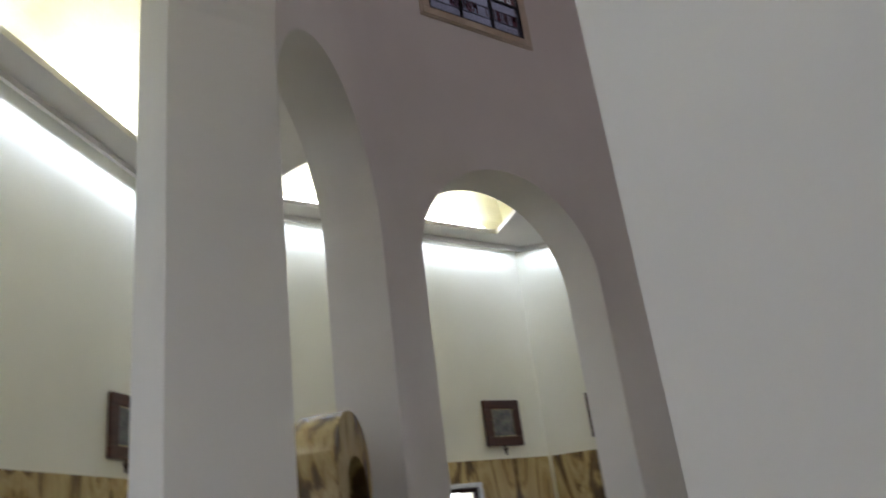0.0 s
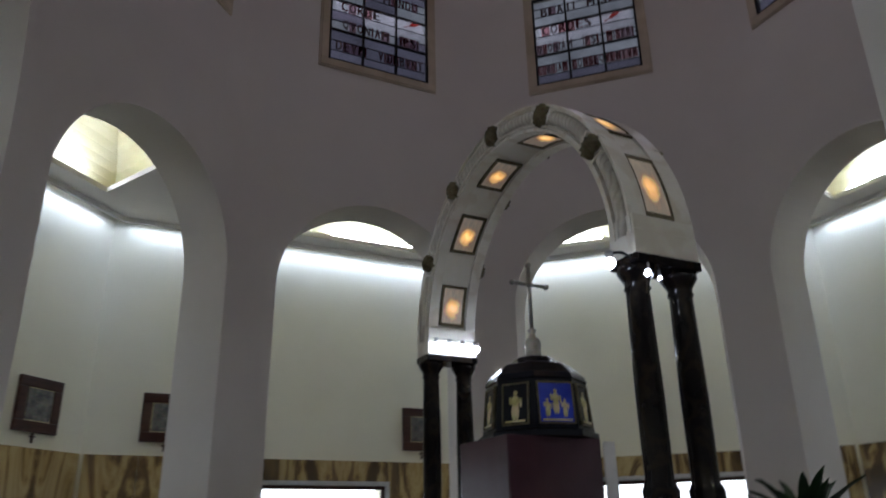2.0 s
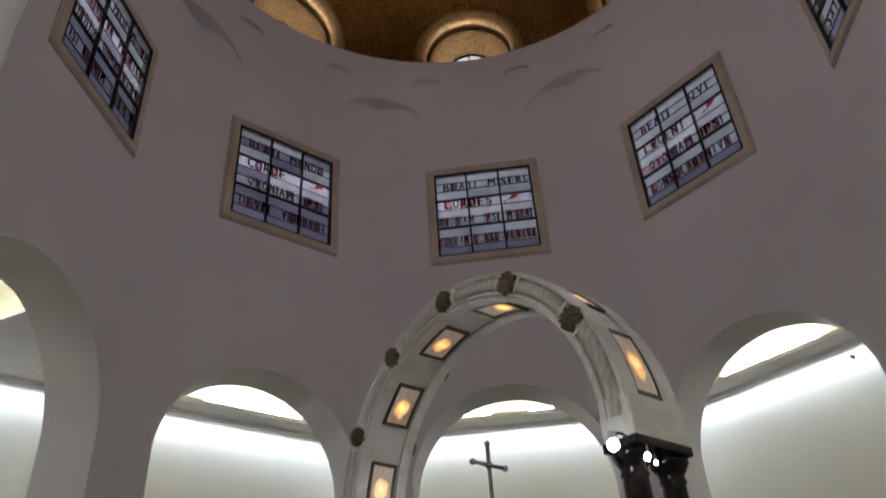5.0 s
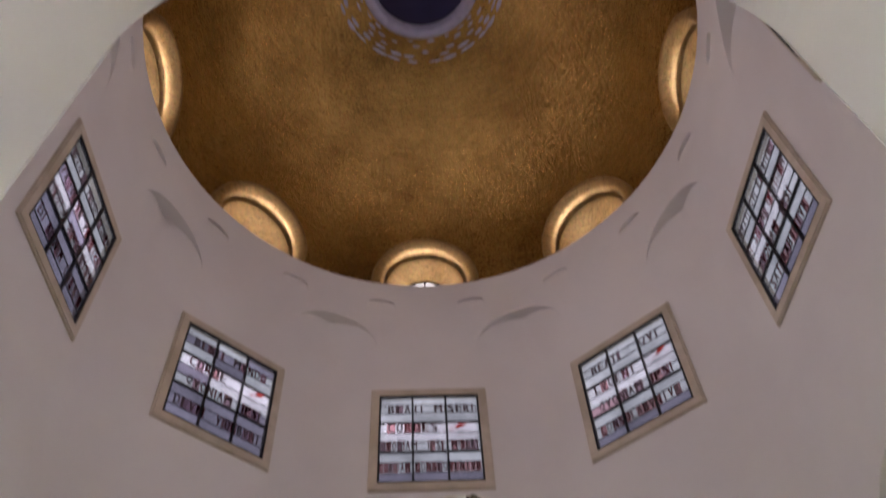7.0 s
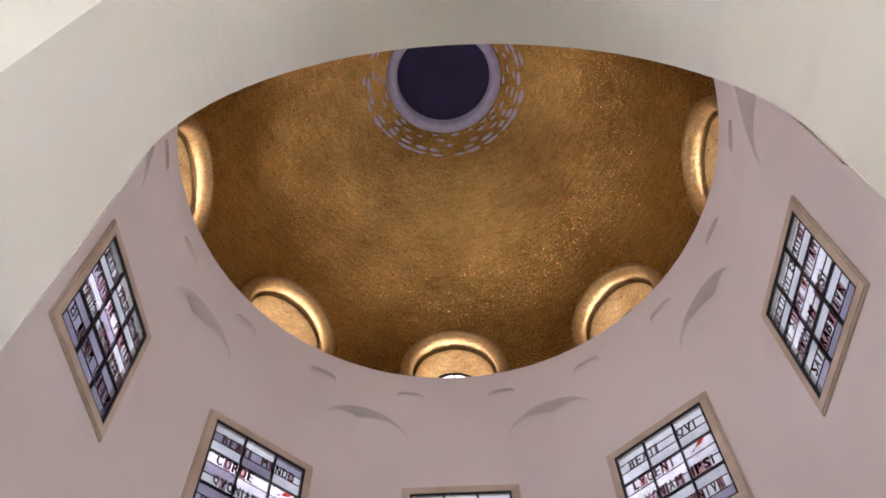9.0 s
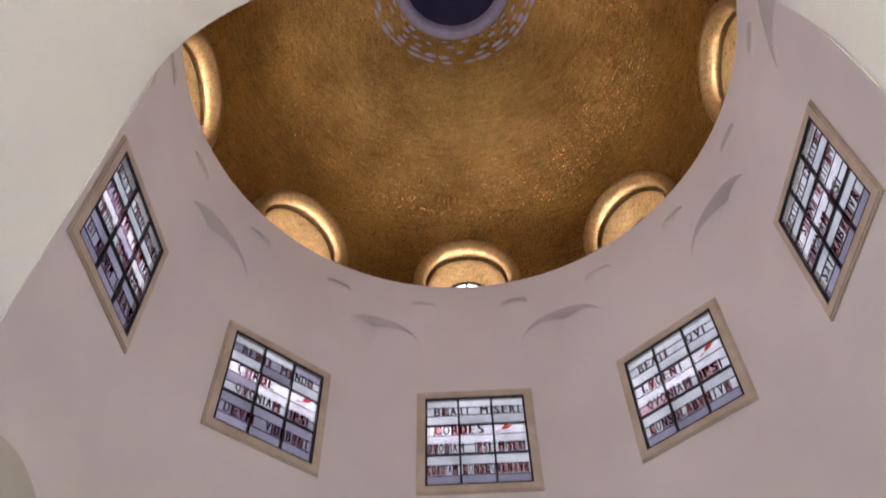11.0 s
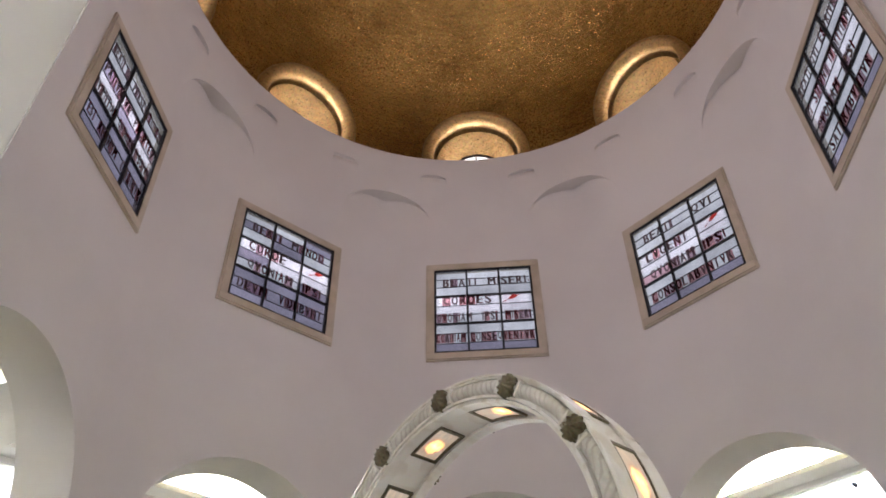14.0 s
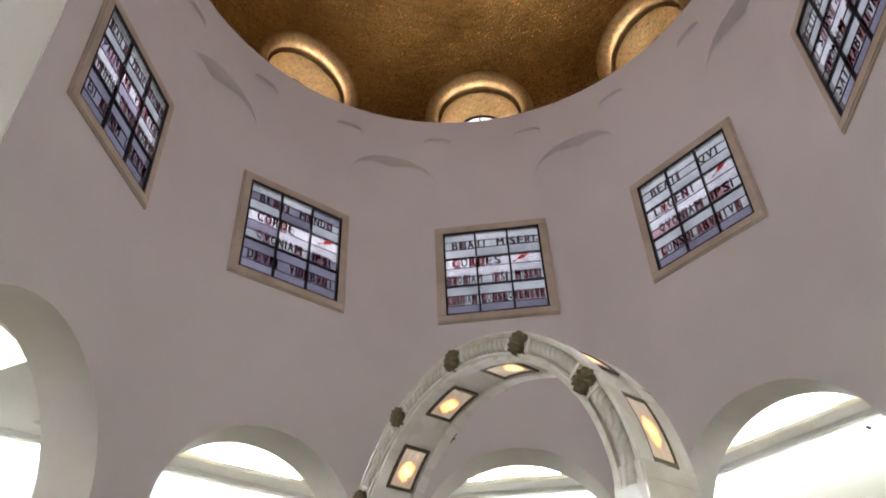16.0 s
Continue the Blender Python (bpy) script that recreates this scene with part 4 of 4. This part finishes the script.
            part("plinth", box(xm - 0.08, xm + 0.08, sy - 0.08, sy + 0.08, 1.713, 1.729), IVORY, co)
    return tagged(th, "ivory marble arch with amber panels on black columns", "arch")


altar_arch()


def spot(x, y, z, size, th_label, hold=None):
    th = empty("spotlight", ALTAR)
    if hold:
        part("bracket", tube([(x, y, z + size * 0.8 + 0.025), (x * 0.985, (y + hold) / 2, z + size + 0.04), (x * 0.97, hold, ARCH_Z - 0.105)], 0.006, 8), LEAD, th, "thin black bracket", True)
    bm = bmesh.new()
    bmesh.ops.create_uvsphere(bm, u_segments=16, v_segments=10, radius=size, matrix=Matrix.Translation((x, y, z)))
    part("bulb", bm, LAMP_GLOW, th, "bright white bulb", True)
    part("socket", tube([(x, y, z + size * 0.8), (x, y, z + size * 0.8 + 0.03)], size * 0.7, 10), STEEL, th, "", True)
    return tagged(th, th_label, "lamp", "altar spotlights")


for x, y, z, r in ((-1.05, 0.32, 2.645, 0.023), (-1.045, 0.125, 2.635, 0.014), (-1.01, 0.03, 2.635, 0.008)):
    spot(x, y, z, r, "small white spotlight under the arch impost", min(y, 0.16))
for i in range(4):
    spot(0.865, -0.14 + 0.093 * i, 2.76, 0.024, "small white spotlight shining on the arch impost")


# ---- tabernacle ----
def tabernacle():
    th = empty("tabernacle", TABLE)
    part("plinth", box(-0.245, 0.215, -0.21, 0.36, 1.527, 2.035, 0.008), PURPLE, th, "purple-brown polished plinth")
    # eight-sided black body that narrows to the top
    def ring(r, z):
        out = []
        for i in range(8):
            a = radians(8.5 + 45 * i)
            out.append((r * math.cos(a), 0.0 + r * math.sin(a), z))
        return out
    bm = bmesh.new()
    prof = ((0.315, 2.036), (0.315, 2.065), (0.295, 2.075), (0.268, 2.325), (0.275, 2.335), (0.262, 2.365), (0.20, 2.425), (0.13, 2.450), (0.11, 2.475), (0.06, 2.490))
    rings = [[bm.verts.new(p) for p in ring(r, z)] for r, z in prof]
    for p, q in zip(rings, rings[1:]):
        bridge(bm, p, q)
    bm.faces.new(rings[0])
    bm.faces.new(rings[-1])
    part("body", bm, BLACK, th, "black eight-sided body with a low dome")
    # framed panels on the sides, the one to the altar's end in blue enamel
    for i in range(8):
        a = 45 * i
        lean = math.degrees(math.atan2(0.027 * math.cos(radians(22.5)), 0.25))
        m = Matrix.Translation((0, 0.0, 2.200)) @ pose(0, 0, 0, 0, 0, a - 104) @ Matrix.Translation((0, 0.2615, 0)) @ pose(0, 0, 0, lean, 0, 0)
        wide = 0.098 if i == 4 else 0.075
        fr = bmesh.new()
        for b in ((-wide, wide, 0.10, 0.108), (-wide, wide, -0.108, -0.10), (-wide, -wide + 0.008, -0.10, 0.10), (wide - 0.008, wide, -0.10, 0.10)):
            box(b[0], b[1], -0.002, 0.012, b[2], b[3], 0.002, fr)
        pf = part("panel_frame", fr, BRONZE, th, "thin bronze frame", m=m)
        part("panel", box(-wide + 0.008, wide - 0.008, 0.0, 0.005, -0.10, 0.10), ENAMEL if i == 4 else BLACK, pf, "blue enamel panel" if i == 4 else "")
        re = bmesh.new()
        # plain upright shapes: a small round top, a tapering block, two arms
        for fx, foot, h in (((0, -0.06, 0.13), (-0.047, -0.075, 0.095), (0.047, -0.075, 0.095)) if i == 4 else ((0, -0.085, 0.155),)):
            for dx, dz, rx, rz in ((0, 0.91, 0.075, 0.085), (0, 0.64, 0.15, 0.20), (-0.05, 0.30, 0.085, 0.30), (0.06, 0.28, 0.085, 0.29), (-0.19, 0.58, 0.05, 0.17), (0.18, 0.66, 0.05, 0.15)):
                bmesh.ops.create_icosphere(re, subdivisions=2, radius=1, matrix=Matrix.Translation((fx + dx * h, 0.005, foot + dz * h)) @ Matrix.Diagonal((rx * h, 0.006, rz * h, 1)))
        box(-wide + 0.02, wide - 0.02, 0.004, 0.010, -0.094, -0.084, 0.002, re)
        part("relief", re, GILT, pf, "plain gilt relief shapes", True)
    part("finial", lathe([(0.05, 2.485), (0.042, 2.515), (0.045, 2.565), (0.036, 2.590), (0.022, 2.600), (0.016, 2.625), (0.026, 2.640), (0.010, 2.655)], 20, (0, 0.0)), SILVER, th, "silver stand of the cross", True)
    cr = bmesh.new()
    tube([(0, 0.0, 2.645), (0, 0.0, 3.025)], 0.011, 10, cr)
    tube([(0, 0.0 - 0.115, 2.910), (0, 0.0 + 0.115, 2.910)], 0.010, 10, cr)
    for p in ((0, 0.0, 3.025), (0, 0.0 - 0.115, 2.910), (0, 0.0 + 0.115, 2.910)):
        bmesh.ops.create_icosphere(cr, subdivisions=2, radius=0.018, matrix=Matrix.Translation(p))
    bmesh.ops.create_icosphere(cr, subdivisions=2, radius=0.022, matrix=Matrix.Translation((0, 0.0, 2.910)))
    part("cross", cr, SILVER, th, "slim silver cross", True)
    return tagged(th, "black eight-sided tabernacle with cross on a purple plinth", "tabernacle")


tabernacle()


def candlestick(x, y):
    th = empty("candle_holder", TABLE)
    part("holder", lathe([(0.035, 1.527), (0.035, 1.537), (0.015, 1.55), (0.012, 1.57), (0.026, 1.58), (0.026, 1.595)], 20, (x, y)), SILVER, th, "small glass and silver holder", True)
    return tagged(th, "small silver candle holder on the altar cloth", "candle holder", "altar candle holders")


candlestick(0.14, 0.50)
candlestick(-0.52, 0.48)
cd = tagged(part("altar_card", box(-0.25, -0.237, -0.30, -0.225, 1.527, 2.02, 0.003), LINEN, None), "upright white card beside the tabernacle plinth", "card")
cd.matrix_basis = TABLE


# ---- potted plant ----
def plant(m):
    th = empty("potted_plant", m)
    part("pot", lathe([(0.10, 1.10), (0.16, 1.16), (0.205, 1.27), (0.215, 1.33), (0.225, 1.345), (0.215, 1.36), (0.195, 1.35), (0.19, 1.32), (0.001, 1.31)], 36), POT, th, "white glazed bowl", True)
    part("soil", lathe([(0.19, 1.322), (0.1, 1.335), (0.001, 1.34)], 24), SOIL, th, "", True)
    part("stand", lathe([(0.15, -0.08), (0.15, 0.03), (0.09, 0.06), (0.07, 0.5), (0.09, 1.04), (0.14, 1.08), (0.14, 1.10)], 24), IVORY, th, "stone pedestal", True)
    rng = random.Random(3)
    for i in range(46):
        az, rise = rng.uniform(0, 2 * math.pi), rng.uniform(0.35, 1.4)
        length, w = rng.uniform(0.30, 0.50), rng.uniform(0.028, 0.044)
        bm = bmesh.new()
        prev = None
        p = Vector((0.03 * math.cos(az), 0.03 * math.sin(az), 1.33))
        ang = rise
        side = Vector((-math.sin(az), math.cos(az), 0))
        for k in range(8):
            f = k / 7
            half = w * math.sin(math.pi * min(1, 0.12 + 0.88 * f)) ** 0.7 + 0.002
            up = Vector((-math.sin(ang) * math.cos(az), -math.sin(ang) * math.sin(az), math.cos(ang)))
            row = [bm.verts.new(p - side * half + up * 0.006), bm.verts.new(p - up * 0.004), bm.verts.new(p + side * half + up * 0.006)]
            if prev:
                bm.faces.new((prev[0], prev[1], row[1], row[0]))
                bm.faces.new((prev[1], prev[2], row[2], row[1]))
            prev = row
            p = p + Vector((math.cos(ang) * math.cos(az), math.cos(ang) * math.sin(az), math.sin(ang))) * length / 7
            ang -= rng.uniform(0.05, 0.16)
        part("leaf", bm, LEAF, th, "", True)
    return tagged(th, "dark green leafy plant in a white bowl", "plant")


plant(Matrix.Translation((1.22, 1.45, 0.08)) @ Matrix.Diagonal((1.12, 1.12, 1.06, 1)))


# ---- marble niche beside the arch ----
def niche():
    th = empty("marble_niche", pose(0, 0, 0, 0, 0, 135))
    bm = bmesh.new()
    x0, x1, top = 0.22, 0.92, 2.45
    cx = (x0 + x1) / 2
    hw, rr = (x1 - x0) / 2, 0.20
    arc = [(cx + hw * math.cos(radians(180 * i / 24)), top - hw + hw * math.sin(radians(180 * i / 24)) * 1.0) for i in range(25)]
    hole = [(cx + 0.05 + rr * math.cos(radians(180 * i / 20)), 1.98 + rr * math.sin(radians(180 * i / 20))) for i in range(21)] + [(cx + 0.05 - rr, 1.0), (cx + 0.05 + rr, 1.0)]
    loops = [filled([[(x1, 0)] + arc + [(x0, 0)], hole], y, bm) for y in (3.22, 3.50)]
    bridge(bm, loops[0][0], loops[1][0])
    bridge(bm, loops[0][1], loops[1][1])
    part("surround", bm, ONYX, th, "brown veined onyx surround")
    # black sheet added across the opening, in place of the shade inside it
    part("back", box(cx + 0.05 - rr, cx + 0.05 + rr, 3.46, 3.49, 1.0, 2.18), GREEN, th, "black sheet standing in for the opening's darkness")
    return tagged(th, "arched onyx niche beside the octagon arch", "niche")


niche()

hook_bm = lathe([(0.022, 0), (0.022, 0.012), (0.012, 0.02), (0.012, 0.05), (0.02, 0.055), (0.001, 0.06)], 16)
hook = tagged(new("wall_hook", mesh("wall_hook", hook_bm, LEAD, True)), "small black hook high on the cream wall", "hook")
hook.matrix_basis = pose(0, 0, 0, 0, 0, 315) @ Matrix.Translation((-0.13, OUT, 4.95)) @ pose(0, 0, 0, 90, 0, 0)

# ---- onyx dado of the ambulatory: bookmatched pairs of slabs ----
def dado(wall, f):
    w = OUT * T8 - 0.03
    y0, y1 = OUT - 0.03, OUT - 0.0005
    for p, (e0, e2) in enumerate(((-w, -1.18), (-1.18, 0.0), (0.0, 1.18), (1.18, w))):
        half = (e2 - e0) / 2
        o = f * 7.3 + p * 2.9
        spans = [(0, DADO)] if p in (0, 3) else [(0, SLOT[2] - 0.05), (SLOT[3] + 0.05, DADO)]
        for za, zb in spans:
            me = mesh("slab", box(o + 0.0015, o + half - 0.0015, y0, y1, za, zb - 0.001, 0.003), ONYX)
            share("slab", me, wall, Matrix.Translation((e0 - o, 0, 0)))
            share("slab", me, wall, Matrix.Translation((e2 + o, 0, 0)) @ Matrix.Diagonal((-1, 1, 1, 1)))


for f, ob in enumerate(outer):
    dado(ob, f)
pier_mesh = [mesh("slab", box(*sorted((s * 0.955, s * (AP * T8 - 0.022))), AP - 0.022, AP - 0.0005, 0, 1.65, 0.004), DADO_STONE) for s in (-1, 1)]
for ob in walls:
    for me in pier_mesh:
        share("slab", me, ob, Matrix())
